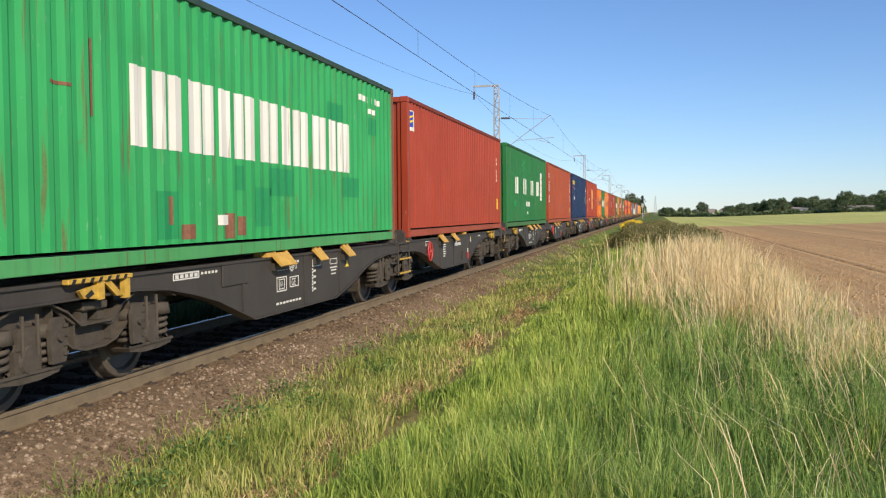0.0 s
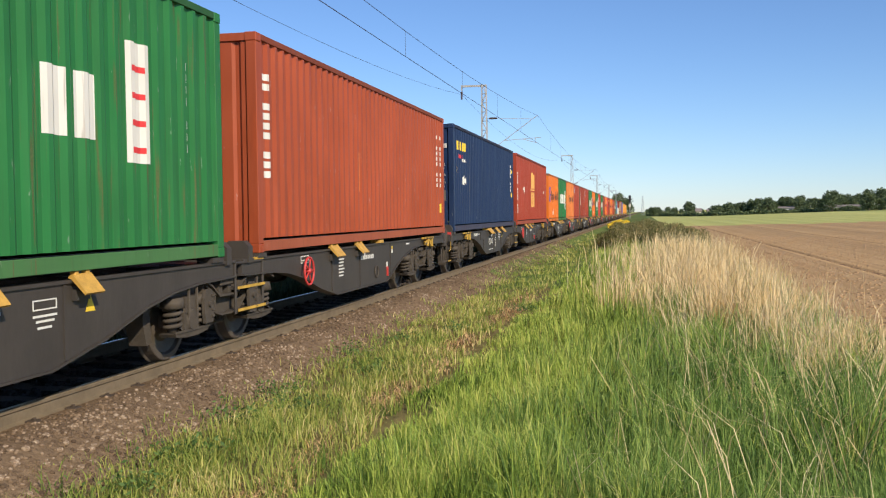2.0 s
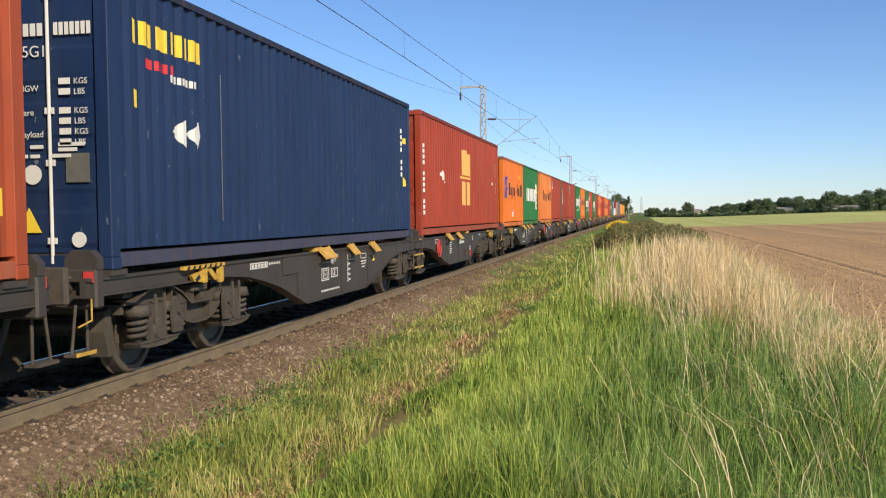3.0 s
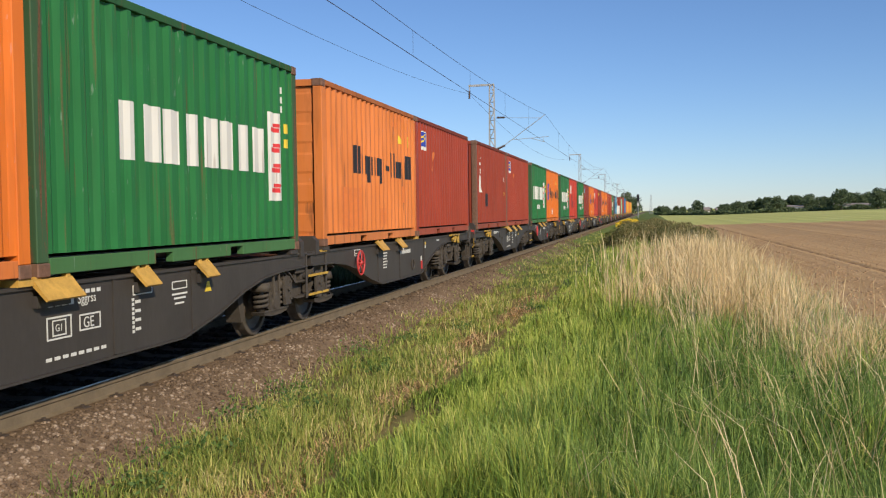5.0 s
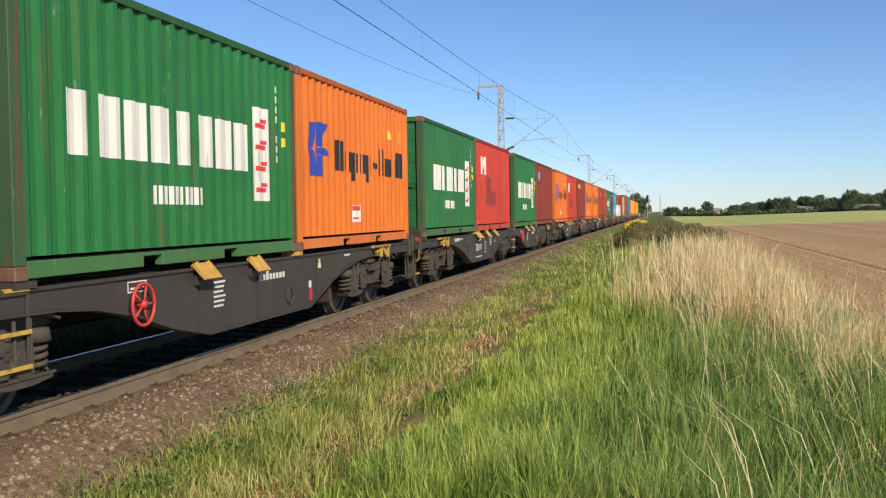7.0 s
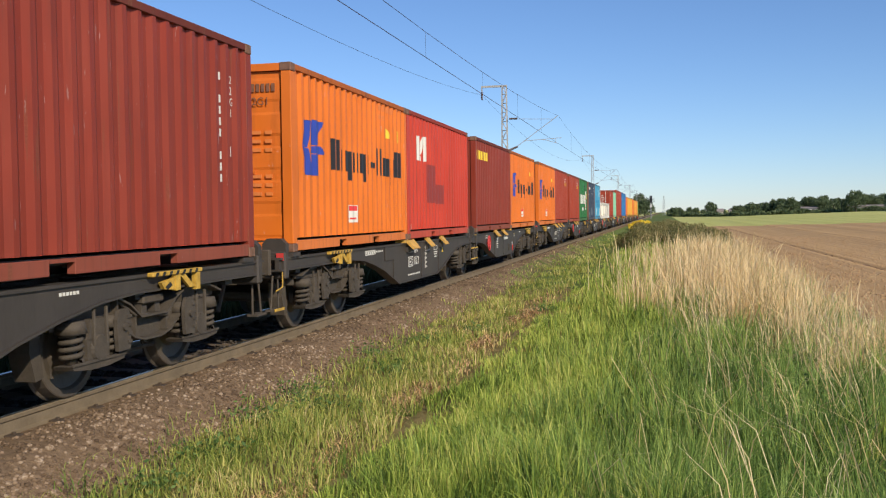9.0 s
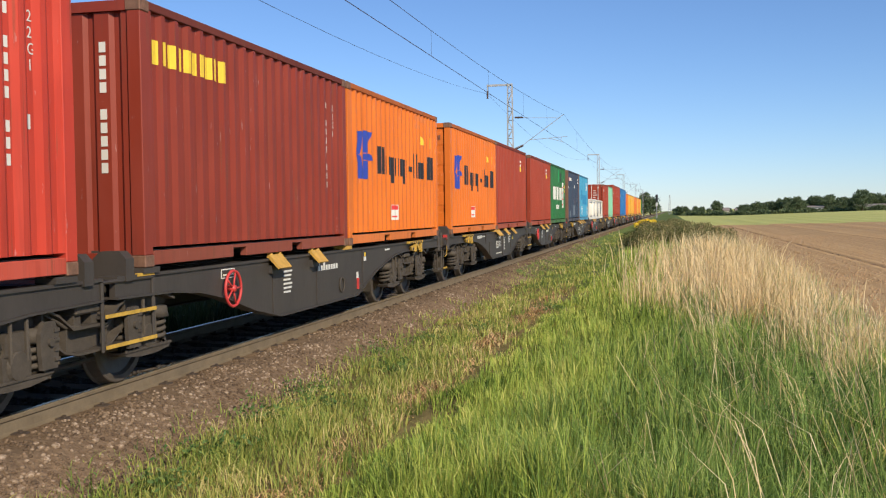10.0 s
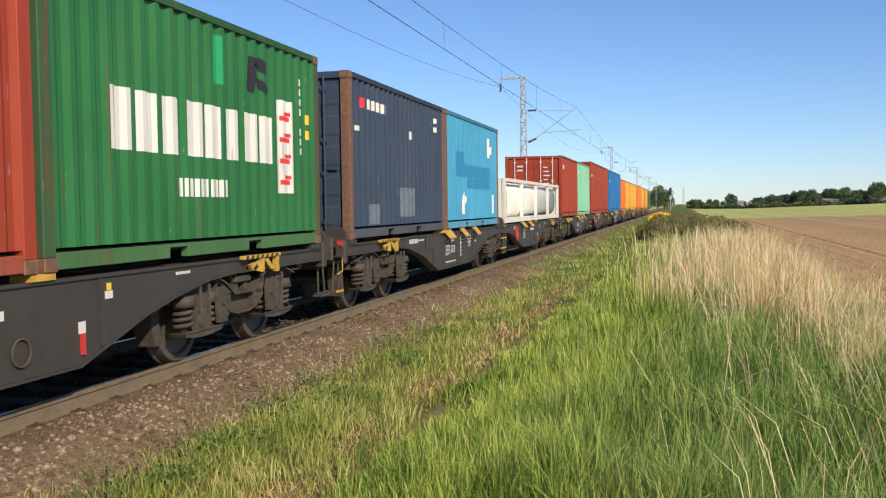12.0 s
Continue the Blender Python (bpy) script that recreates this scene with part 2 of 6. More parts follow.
M["wheel"] = plain("wheel_steel", (0.10, 0.084, 0.068), 0.55, 0.2, 0.3, 5, 0.003)
M["flap"] = plain("ochre_flap_paint", (0.55, 0.33, 0.06), 0.6, 0, 0.3, 9)
M["hazard"] = plain("signal_yellow_paint", (0.52, 0.33, 0.045), 0.6, 0, 0.4, 9)
M["darkline"] = plain("black_paint", (0.02, 0.02, 0.02), 0.6, 0, 0.2)
M["redwheel"] = plain("red_handwheel_paint", (0.55, 0.05, 0.045), 0.5, 0, 0.15)
M["rail"] = plain("rusty_rail", (0.185, 0.145, 0.09), 0.75, 0.1, 0.25, 5, 0.003)
M["railtop"] = plain("polished_rail_head", (0.50, 0.48, 0.44), 0.32, 1.0, 0.06)
M["sleeper"] = plain("weathered_concrete", (0.13, 0.10, 0.07), 0.9, 0, 0.3, 6, 0.006)
M["clip"] = plain("rusty_fastening", (0.075, 0.055, 0.04), 0.8, 0.2, 0.3, 12)
# Steel colour lightened to put in the haze over the far masts.
M["galv"] = plain("galvanised_steel", (0.42, 0.43, 0.44), 0.6, 0.2, 0.2, 4)
M["wire"] = plain("copper_wire_dark", (0.055, 0.055, 0.06), 0.5, 0.4, 0.1)
M["insul"] = plain("brown_insulator", (0.06, 0.03, 0.02), 0.3, 0, 0.2)
M["bark"] = plain("bark", (0.10, 0.08, 0.06), 0.9, 0, 0.35, 6, 0.02, (1, 1, 0.3))
M["wall"] = plain("white_render", (0.70, 0.69, 0.65), 0.8, 0, 0.1, 1.0)
M["roof"] = plain("grey_roof", (0.28, 0.24, 0.22), 0.8, 0, 0.2, 1.0)
M["glass"] = plain("dark_pane", (0.03, 0.035, 0.04), 0.15, 0, 0.1)
M["stone"] = leafy("ballast_stone", [(0.1, (0.085, 0.058, 0.037)), (0.5, (0.17, 0.12, 0.076)), (0.78, (0.26, 0.19, 0.125)), (0.99, (0.44, 0.355, 0.265))], 0.0, 1.4, 0.9)
M["grass"] = leafy("meadow_grass", [(0.05, (0.055, 0.10, 0.020)), (0.33, (0.24, 0.36, 0.052)), (0.66, (0.50, 0.60, 0.11)), (0.97, (0.76, 0.73, 0.23))], 0.26, 1.25)
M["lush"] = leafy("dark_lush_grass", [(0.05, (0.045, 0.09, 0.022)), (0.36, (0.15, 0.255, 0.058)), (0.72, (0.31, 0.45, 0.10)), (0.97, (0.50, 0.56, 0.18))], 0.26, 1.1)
M["verge"] = leafy("short_verge_grass", [(0.05, (0.09, 0.165, 0.03)), (0.4, (0.27, 0.345, 0.066)), (0.75, (0.48, 0.48, 0.12)), (0.97, (0.80, 0.66, 0.32))], 0.24, 1.3)
M["dry"] = leafy("dry_reed_grass", [(0.05, (0.46, 0.35, 0.15)), (0.4, (0.87, 0.69, 0.36)), (0.95, (0.97, 0.84, 0.54))], 0.33, 1.1)
M["thatch"] = leafy("trodden_straw", [(0.1, (0.22, 0.13, 0.06)), (0.5, (0.68, 0.46, 0.22)), (0.95, (0.85, 0.62, 0.33))], 0.15, 0.9)
M["weed"] = leafy("broad_weed", [(0.1, (0.06, 0.13, 0.035)), (0.9, (0.19, 0.29, 0.08))], 0.3, 1.0)
M["bush"] = leafy("bramble_leaf", [(0.1, (0.09, 0.11, 0.035)), (0.5, (0.20, 0.20, 0.07)), (0.95, (0.44, 0.36, 0.17))], 0.3, 0.6)
# Far-side grass: the shade behind the train is put into its colour.
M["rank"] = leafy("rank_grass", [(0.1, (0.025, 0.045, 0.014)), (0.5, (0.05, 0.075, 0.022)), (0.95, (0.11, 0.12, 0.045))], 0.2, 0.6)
M["broom"] = leafy("yellow_blossom", [(0.1, (0.45, 0.40, 0.03)), (0.5, (0.80, 0.58, 0.02)), (0.95, (0.90, 0.68, 0.05))], 0.15, 1.0)
# Haze over the far trees is put in by lightening the leaf colour.
M["tree"] = leafy("tree_leaf", [(0.1, (0.055, 0.085, 0.05)), (0.5, (0.105, 0.15, 0.07)), (0.95, (0.19, 0.23, 0.11))], 0.2, 0.25)


def soil(name, c0, c1, c2, scale, rows_amount):
    """Worked ground: clods, broad drifts of colour, drill rows along the track."""
    m, nt, b = nodes_of(name)
    big = noise_at(nt, scale * 0.05, 4, 0.55, (1, 0.4, 1))
    fine = noise_at(nt, scale, 6, 0.65)
    c = ramp(nt, big, [(0.3, c0), (0.7, c1)])
    c = mix(nt, ramp(nt, fine, [(0.35, (0.75,) * 3), (0.6, (0, 0, 0))]), c, c2)
    if rows_amount:
        rws = ramp(nt, noise_at(nt, 1.0, 2, 0.5, (3.4, 0.012, 0)), [(0.42, (rows_amount,) * 3), (0.5, (0, 0, 0))])
        c = mix(nt, rws, c, c2)
    nt.links.new(c, b.inputs["Base Color"])
    b.inputs["Roughness"].default_value = 0.95
    b.inputs["Specular IOR Level"].default_value = 0.1
    bump(nt, b, fine, 0.8, 0.05)
    return m


M["earth"] = soil("verge_soil", (0.19, 0.16, 0.062), (0.28, 0.23, 0.095), (0.10, 0.095, 0.035), 6, 0)
# Bed and crib stones under the train: its shadow put into the colour.
M["bed_shaded"] = soil("oily_track_bed", (0.045, 0.037, 0.03), (0.06, 0.05, 0.04), (0.03, 0.025, 0.02), 14, 0)
M["stone_shaded"] = plain("oily_stone", (0.05, 0.042, 0.034), 0.85, 0, 0.4, 12)
M["meadow"] = soil("far_meadow", (0.11, 0.16, 0.04), (0.18, 0.21, 0.06), (0.08, 0.12, 0.03), 1.2, 0)
# Furrow clods: dark soil, with the clods' shadows put into the colour.
M["clod"] = plain("damp_clod", (0.20, 0.125, 0.07), 0.95, 0, 0.3, 9)
M["dryclod"] = plain("dry_clod", (0.39, 0.26, 0.135), 0.95, 0, 0.3, 9)
M["tilled"] = soil("tilled_soil", (0.46, 0.31, 0.15), (0.54, 0.375, 0.188), (0.36, 0.235, 0.11), 3.5, 0.6)
M["crop"] = soil("young_crop", (0.46, 0.48, 0.15), (0.58, 0.56, 0.20), (0.38, 0.42, 0.12), 0.5, 0.3)
M["bed"] = soil("ballast_bed", (0.225, 0.16, 0.098), (0.29, 0.21, 0.132), (0.135, 0.092, 0.057), 14, 0)

# ---------------------------------------------------------------- ground
def lumps(x, y, s, k=0.0):
    """Smooth cheap noise, about -1 to 1, for numbers or arrays."""
    return (np.sin(x * s + k) * np.cos(y * s * 1.31 + k * 2) + np.sin(x * s * 2.3 - y * s * 1.7 + k) * 0.5 + np.cos(x * s * 0.7 + y * s * 2.9 - k) * 0.4) / 1.6


GX = [-3000, -60, -12, -8.6, -8.0, -7.55, -7.05, -6.85, -5.52, -5.30, -4.76, -4.2, -2.7, -0.5, 1.5, 3.4, 4.6, 7.0, 3000]
GZ = [-0.6, -0.6, -0.5, -0.46, -0.42, -0.19, -0.172, -0.215, -0.215, -0.152, -0.170, -0.43, -0.40, -0.30, -0.27, -0.45, -0.57, -0.6, -0.6]
FURROWS = [7.8 + 6.8 * i for i in range(9)]


def gz(x, y):
    x, y = np.asarray(x, float), np.asarray(y, float)
    z = np.interp(x, GX, GZ)
    soft = np.clip((x + 4.6) / 0.8, 0, 1) * np.clip((8 - x) / 3, 0, 1)
    rise = np.clip((x - 22) / 60, 0, 3) * 1.7 * np.clip((y - 170) / 200, 0, 1)
    return z + soft * 0.05 * lumps(x, y, 1.1) + rise


def build_ground():
    xs = sorted(set([-3000, -600, -150, -60, -30, -12, -8.6, -8.0, -7.55] + [-7.05, -6.85, -6.4, -5.9, -5.52, -5.30, -5.1, -4.9] + [-4.76, -4.5, -4.35, -4.2]
                    + list(np.arange(-3.9, 7.0, 0.3)) + [round(f + d, 2) for f in FURROWS for d in (-0.35, -0.16, 0.0, 0.16, 0.35)] + [75, 82, 90, 100, 110, 130, 200, 320, 600, 1200, 3000]))
    ys = sorted(set([-200, -60, -20, -6] + list(np.arange(0, 50, 0.5)) + list(np.arange(50, 150, 3.0)) + list(np.arange(150, 300, 10)) + [330, 380, 440, 520, 700, 1200, 2200, 4500]))
    X, Y = np.meshgrid(np.array(xs), np.array(ys))
    Z = gz(X, Y)
    for f in FURROWS:
        Z = Z - np.where(np.abs(X - f) < 0.02, 0.16, 0) + np.where(np.abs(np.abs(X - f) - 0.16) < 0.02, 0.05, 0)
    nx, ny = len(xs), len(ys)
    i = np.arange(nx * ny).reshape(ny, nx)
    faces = np.stack([i[:-1, :-1], i[:-1, 1:], i[1:, 1:], i[1:, :-1]], -1).reshape(-1, 4)
    me = raw_mesh("ground", np.stack([X, Y, Z], -1).reshape(-1, 3), faces, M["earth"], True)
    for m in ("tilled", "crop", "bed", "meadow", "bed_shaded"):
        me.materials.append(M[m])
    cx = ((X[:-1, :-1] + X[1:, 1:]) / 2).ravel()
    cy = ((Y[:-1, :-1] + Y[1:, 1:]) / 2).ravel()
    edge = 141 + 0.95 * np.clip(cx, 0, 60)
    kind = np.where((cx > 3.35) & (cy < edge), 1, 0)
    kind = np.where((cx > 3.0) & (cy >= edge), 2, kind)
    kind = np.where((cx > -4.0) & (cx < 3.35) & (cy > 26), 4, kind)
    kind = np.where((cx > -8.0) & (cx < np.where(cy > 30, -4.76, -4.2)), 3, kind)
    kind = np.where((cx > -4.76) & (cx < -4.0) & (cy > 30), 4, kind)
    # Between the rails: the bed with the train's shade in its colour.
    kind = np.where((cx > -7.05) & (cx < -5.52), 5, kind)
    kind = np.where(cx < -12, 2, kind)
    me.polygons.foreach_set("material_index", kind.astype(np.int32))
    tagged(new("ground", me), "flat farmland with a grassy verge, bare tilled soil and young crops", "ground", kind="structure")


build_ground()


# ---------------------------------------------------------------- track
def build_track():
    track = tagged(new("track"), "single railway track with rusty rails on brown ballast", "railway track", kind="structure")
    prof = [(-0.07, -0.172), (0.07, -0.172), (0.07, -0.16), (0.020, -0.135), (0.016, -0.05), (0.034, -0.036), (0.036, -0.006), (0.028, 0.0), (-0.028, 0.0), (-0.036, -0.006), (-0.034, -0.036), (-0.016, -0.05), (-0.020, -0.135), (-0.07, -0.16)]
    for side in (-1, 1):
        bm = bmesh.new()
        prism(bm, [(XC + side * 0.7535 + x, z - 0.003) for x, z in prof], "y", -40, 900)
        part("rail", bm, M["rail"], track, "rusty steel rail")
        part("rail_head", boxed(XC + side * 0.7535 - 0.016, XC + side * 0.7535 + 0.022, -40, 900, -0.002, 0.0015), M["railtop"], track, "polished running surface")
    bm = bmesh.new()
    prism(bm, [(-1.3, -0.2), (1.3, -0.2), (1.3, -0.02), (1.24, 0.0), (0.55, 0.0), (0.45, -0.03), (-0.45, -0.03), (-0.55, 0.0), (-1.24, 0.0), (-1.3, -0.02)], "y", -0.13, 0.13)
    sleeper = mesh_of("sleeper", bm, M["sleeper"])
    bm = bmesh.new()
    for s in (-1, 1):
        box(bm, s * 0.7535 + 0.05, s * 0.7535 + 0.17, -0.06, 0.06, 0, 0.035, 0.008)
        box(bm, s * 0.7535 - 0.17, s * 0.7535 - 0.05, -0.06, 0.06, 0, 0.035, 0.008)
        for q in (-0.11, 0.11):
            cyl(bm, "z", (s * 0.7535 + q, 0), 0.02, 0.03, 0.055, 6)
    clip = mesh_of("rail_fastening", bm, M["clip"])
    for i in range(240):
        y = 1.0 + i * 0.6
        ob = part_of("sleeper", sleeper, track, pose(XC, y, -0.180))
        if i < 100:
            part_of("rail_fastening", clip, track, pose(XC, y, -0.178))


build_track()


def stone_mesh(seed):
    r = ran(seed)
    bm = bmesh.new()
    bmesh.ops.create_icosphere(bm, subdivisions=1, radius=1.0)
    for v in bm.verts:
        v.co = v.co * r.uniform(0.72, 1.15)
        v.co.z *= 0.72
    return bm


def joined_stones(pts, sizes, seed):
    """Many stones in one mesh, out of six shapes."""
    vs, fs, n = [], [], 0
    shapes = []
    for k in range(6):
        bm = stone_mesh(seed + k)
        bm.verts.ensure_lookup_table()
        shapes.append((np.array([v.co[:] for v in bm.verts]), np.array([[v.index for v in f.verts] for f in bm.faces])))
        bm.free()
    for k in range(6):
        V, F = shapes[k]
        P, S = pts[k::6], sizes[k::6]
        a = rng.uniform(0, 6.283, len(P))
        c, s = np.cos(a), np.sin(a)
        X = V[None, :, 0] * c[:, None] - V[None, :, 1] * s[:, None]
        Y = V[None, :, 0] * s[:, None] + V[None, :, 1] * c[:, None]
        Z = np.broadcast_to(V[None, :, 2], X.shape)
        q = np.stack([X, Y, Z], -1) * S[:, None, None] + P[:, None, :]
        vs.append(q.reshape(-1, 3))
        fs.append((F[None] + (np.arange(len(P)) * len(V))[:, None, None] + n).reshape(-1, 3))
        n += q.shape[0] * q.shape[1]
    return np.concatenate(vs), np.concatenate(fs)


def build_ballast():
    n = 42000
    y = 3.0 + 57 * rng.random(n) ** 1.7
    x = rng.uniform(-5.25, -3.9, n)
    keep = rng.random(n) < np.interp(x, [-5.25, -4.8, -4.35, -3.9], [0.4, 0.8, 0.95, 0.12]) * np.clip(0.7 + 0.6 * lumps(x, y, 2.2, 3.0), 0.15, 1)
    x, y = x[keep], y[keep]
    size = rng.uniform(0.009, 0.026, len(x))
    z = gz(x, y) + size * 0.15
    V, F = joined_stones(np.stack([x, y, z], -1), size, 50)
    bal = tagged(new("ballast", raw_mesh("ballast", V, F, M["stone"])), "brown crushed-stone ballast shoulder beside the rail", "ballast", kind="stuff")
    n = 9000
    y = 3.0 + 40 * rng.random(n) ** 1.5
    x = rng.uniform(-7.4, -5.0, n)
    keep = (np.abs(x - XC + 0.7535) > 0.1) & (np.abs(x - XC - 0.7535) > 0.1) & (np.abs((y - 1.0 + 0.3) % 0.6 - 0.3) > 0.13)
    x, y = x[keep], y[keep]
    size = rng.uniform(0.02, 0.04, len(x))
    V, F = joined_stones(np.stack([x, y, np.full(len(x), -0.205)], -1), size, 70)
    # Crib stones, darkened to carry the shade under the train.
    part_of("crib_stones", raw_mesh("crib_stones", V, F, M["stone_shaded"]), bal)
    meshes = [mesh_of("stone", stone_mesh(90 + k), M["stone"]) for k in range(5)]
    r = ran(5)
    for i in range(290):
        x, y, s = r.uniform(-4.95, -4.0), 5.5 + 9 * r.random() ** 1.3, r.uniform(0.018, 0.040)
        part_of("stone", meshes[i % 5], bal, pose(x, y, float(gz(x, y)) + s * 0.15, 0, 0, r.uniform(0, 360)) @ Matrix.Diagonal((s, s, s, 1)))


build_ballast()


def build_clods():
    """Clods along the furrows and over the bare field."""
    y = 18 + 130 * rng.random(9000) ** 1.3
    f = np.array(FURROWS[:5])[rng.integers(0, 5, len(y))]
    x = f + rng.normal(size=len(y)) * 0.10
    keep = rng.random(len(y)) < np.clip(0.5 + 0.9 * lumps(f * 3, y, 0.8, 1.0), 0.05, 1)
    x, y = x[keep], y[keep]
    size = rng.uniform(0.04, 0.11, len(x))
    V, F = joined_stones(np.stack([x, y, gz(x, y) - 0.03], -1), size, 130)
    ex, ey = 3.45 + 0.2 * rng.normal(size=700), rng.uniform(16, 27, 700)
    W, G = joined_stones(np.stack([ex, ey, gz(ex, ey)], -1), rng.uniform(0.05, 0.13, 700), 150)
    V, F = np.concatenate([V, W]), np.concatenate([F, G + len(V)])
    put_stuff("furrow_clods", V, F, "clod", "dark soil clods along the furrows, their shadow in the colour", "soil")
    x = 3.6 + 26 * rng.random(16000) ** 1.4
    y = 12 + 75 * rng.random(16000) ** 1.2
    V, F = joined_stones(np.stack([x, y, gz(x, y)], -1), rng.uniform(0.015, 0.06, len(x)), 140)
    put_stuff("field_clods", V, F, "dryclod", "dry crumbled clods on the tilled field", "soil")


# ---------------------------------------------------------------- overhead line
MASTS = [58.5 + 75 * i for i in range(7)]


def build_mast():
    mast = thing("catenary_mast", "grey lattice steel mast carrying the overhead wires", "catenary mast", "masts along the track", pose(-9.4, 0, -0.45))
    h = 9.9
    bm = bmesh.new()
    for sx in (-1, 1):
        for sy in (-1, 1):
            w0, w1 = 0.22, 0.13
            prism_pts = [(sx * w0, sy * w0 * 0.8, 0), (sx * w1, sy * w1 * 0.8, h)]
            rod(bm, prism_pts[0], prism_pts[1], 0.035, 4)
    part("leg_frame", bm, M["galv"], mast)
    bm = bmesh.new()
    n = 18
    for i in range(n):
        z0, z1 = h * i / n, h * (i + 1) / n
        f0, f1 = 0.22 - 0.09 * i / n, 0.22 - 0.09 * (i + 1) / n
        s = 1 if i % 2 else -1
        for q in (-1, 1):
            rod(bm, (s * f0, q * f0 * 0.8, z0), (-s * f1, q * f1 * 0.8, z1), 0.018, 4)
            rod(bm, (q * f0, s * f0 * 0.8, z0), (q * f1, -s * f1 * 0.8, z1), 0.018, 4)
            rod(bm, (-f0, q * f0 * 0.8, z0), (f0, q * f0 * 0.8, z0), 0.016, 4)
    part("lattice", bm, M["galv"], mast)
    part("foundation", boxed(-0.4, 0.4, -0.4, 0.4, -0.2, 0.15, bevel=0.03), M["sleeper"], mast, "concrete foundation")
    bm = bmesh.new()
    box(bm, -1.42, 0.16, -0.05, 0.05, h - 0.12, h)
    rod(bm, (-1.38, 0, h - 0.12), (-1.38, 0, h - 0.35), 0.03, 6)
    part("top_arm", bm, M["galv"], mast)
    bm = bmesh.new()
    for k in range(4):
        cyl(bm, "z", (-1.38, 0), 0.07, h - 0.491 - k * 0.12, h - 0.37 - k * 0.12, 10, 0.04)
    part("insulator", bm, M["insul"], mast)
    bm = bmesh.new()
    for z in (7.85, 5.95):
        bm = bmesh.new()
        for k in range(5):
            cyl(bm, "x", (0, z + 0.05 * (0 if z > 7 else k * 0.9)), 0.07, 0.30 + k * 0.1, 0.401 + k * 0.1, 10, 0.04)
        part("insulator", bm, M["insul"], mast)
    bm = bmesh.new()
    rod(bm, (0.13, 0, 5.95), (0.8, 0, 6.2), 0.022)
    rod(bm, (0.8, 0, 6.2), (3.25, 0, 7.95), 0.02)
    rod(bm, (0.13, 0, 7.85), (2.9, 0, 7.75), 0.013)
    rod(bm, (1.2, 0, 6.48), (3.45, 0, 6.62), 0.016)
    rod(bm, (2.3, 0, 6.56), (3.25, 0, 6.28), 0.015)
    rod(bm, (3.1, 0, 6.6), (3.1, 0, 6.3), 0.012)
    part("cantilever", bm, M["galv"], mast)
    bm = bmesh.new()
    box(bm, 0.5, 0.78, -0.05, 0.05, 7.80, 7.88)
    part("clamp", bm, M["wire"], mast)
    for y in MASTS[1:]:
        copy_thing(mast, pose(-9.4, y, -0.45))
    mast.matrix_basis = pose(-9.4, MASTS[0], -0.45)


build_mast()


def build_wires():
    spans = [MASTS[0] - 75] + MASTS
    ws = thing("overhead_line", "thin dark overhead contact wire, messenger and feeder", "overhead line")

    def wire(name, x, zs, sag, r):
        bm = bmesh.new()
        pts = []
        for y0, y1 in zip(spans[:-1], spans[1:]):
            for i in range(16):
                u = i / 16
                pts.append((x, y0 + (y1 - y0) * u, zs - sag * 4 * u * (1 - u)))
        for a, b in zip(pts[:-1], pts[1:]):
            rod(bm, a, b, r, 5)
        part(name, bm, M["wire"], ws)

    wire("contact_wire", XC, 5.82, 0.0, 0.009)
    wire("messenger_wire", XC, 7.48, 1.0, 0.0075)
    wire("feeder_wire", -10.78, 8.9, 1.45, 0.007)
    for y0 in spans[:-1]:
        for k in range(1, 9):
            u = k / 9
            part("dropper", rod(bmesh.new(), (XC, y0 + 75 * u, 5.82), (XC, y0 + 75 * u, 7.48 - 4 * u * (1 - u)), 0.004, 4), M["wire"], ws)


build_wires()


def build_signal():
    s = thing("railway_signal", "black trackside colour-light signal on a thin post", "railway signal", "", pose(-3.4, 275, -0.45))
    part("post", cyl(bmesh.new(), "z", (0, 0), 0.09, 0, 4.6, 10), M["galv"], s)
    part("signal_head", boxed(-0.32, 0.32, -0.12, 0.12, 4.6, 6.6, bevel=0.06), M["black"], s, "black signal board")
    part("marker_plate", boxed(-0.28, 0.28, -0.05, 0.0, 3.4, 4.2), M["white"], s, "white marker plate")
    part("base", boxed(-0.35, 0.35, -0.35, 0.35, -0.2, 0.12), M["sleeper"], s)


build_signal()


# ---------------------------------------------------------------- grass
def blades(x, y, h, w, lean, droop=0.5, out=None):
    """Tapered bent blades, five corners each."""
    n = len(x)
    z = gz(x, y) - 0.02
    a = rng.uniform(0, 6.283, n)
    la = rng.uniform(0, 6.283, n) if out is None else out + rng.normal(size=n) * 0.8
    lx, ly = np.cos(la) * lean * h, np.sin(la) * lean * h
    wx, wy = np.cos(a) * w / 2, np.sin(a) * w / 2
    p = np.stack([x, y, z], -1)
    wv = np.stack([wx, wy, np.zeros(n)], -1)
    mid = p + np.stack([lx * 0.35, ly * 0.35, h * 0.6], -1)
    tip = p + np.stack([lx, ly, h * (1 - droop * lean * lean)], -1)
    V = np.stack([p - wv, p + wv, mid - wv * 0.75, mid + wv * 0.75, tip], 1).reshape(-1, 3)
    F = np.array([[0, 1, 3], [0, 3, 2], [2, 3, 4]])
    F = (F[None] + (np.arange(n) * 5)[:, None, None]).reshape(-1, 3)
    return V, F


def polar(n, r0, r1, a0=-40, a1=15, power=0.0):
    """Points in the wedge before the verge, thinner with distance."""
    u = rng.random(n)
    r = r0 * (r1 / r0) ** u if power == 0 else r0 + (r1 - r0) * u ** power
    a = np.radians(rng.uniform(a0, a1, n))
    return r * np.sin(a), r * np.cos(a), r


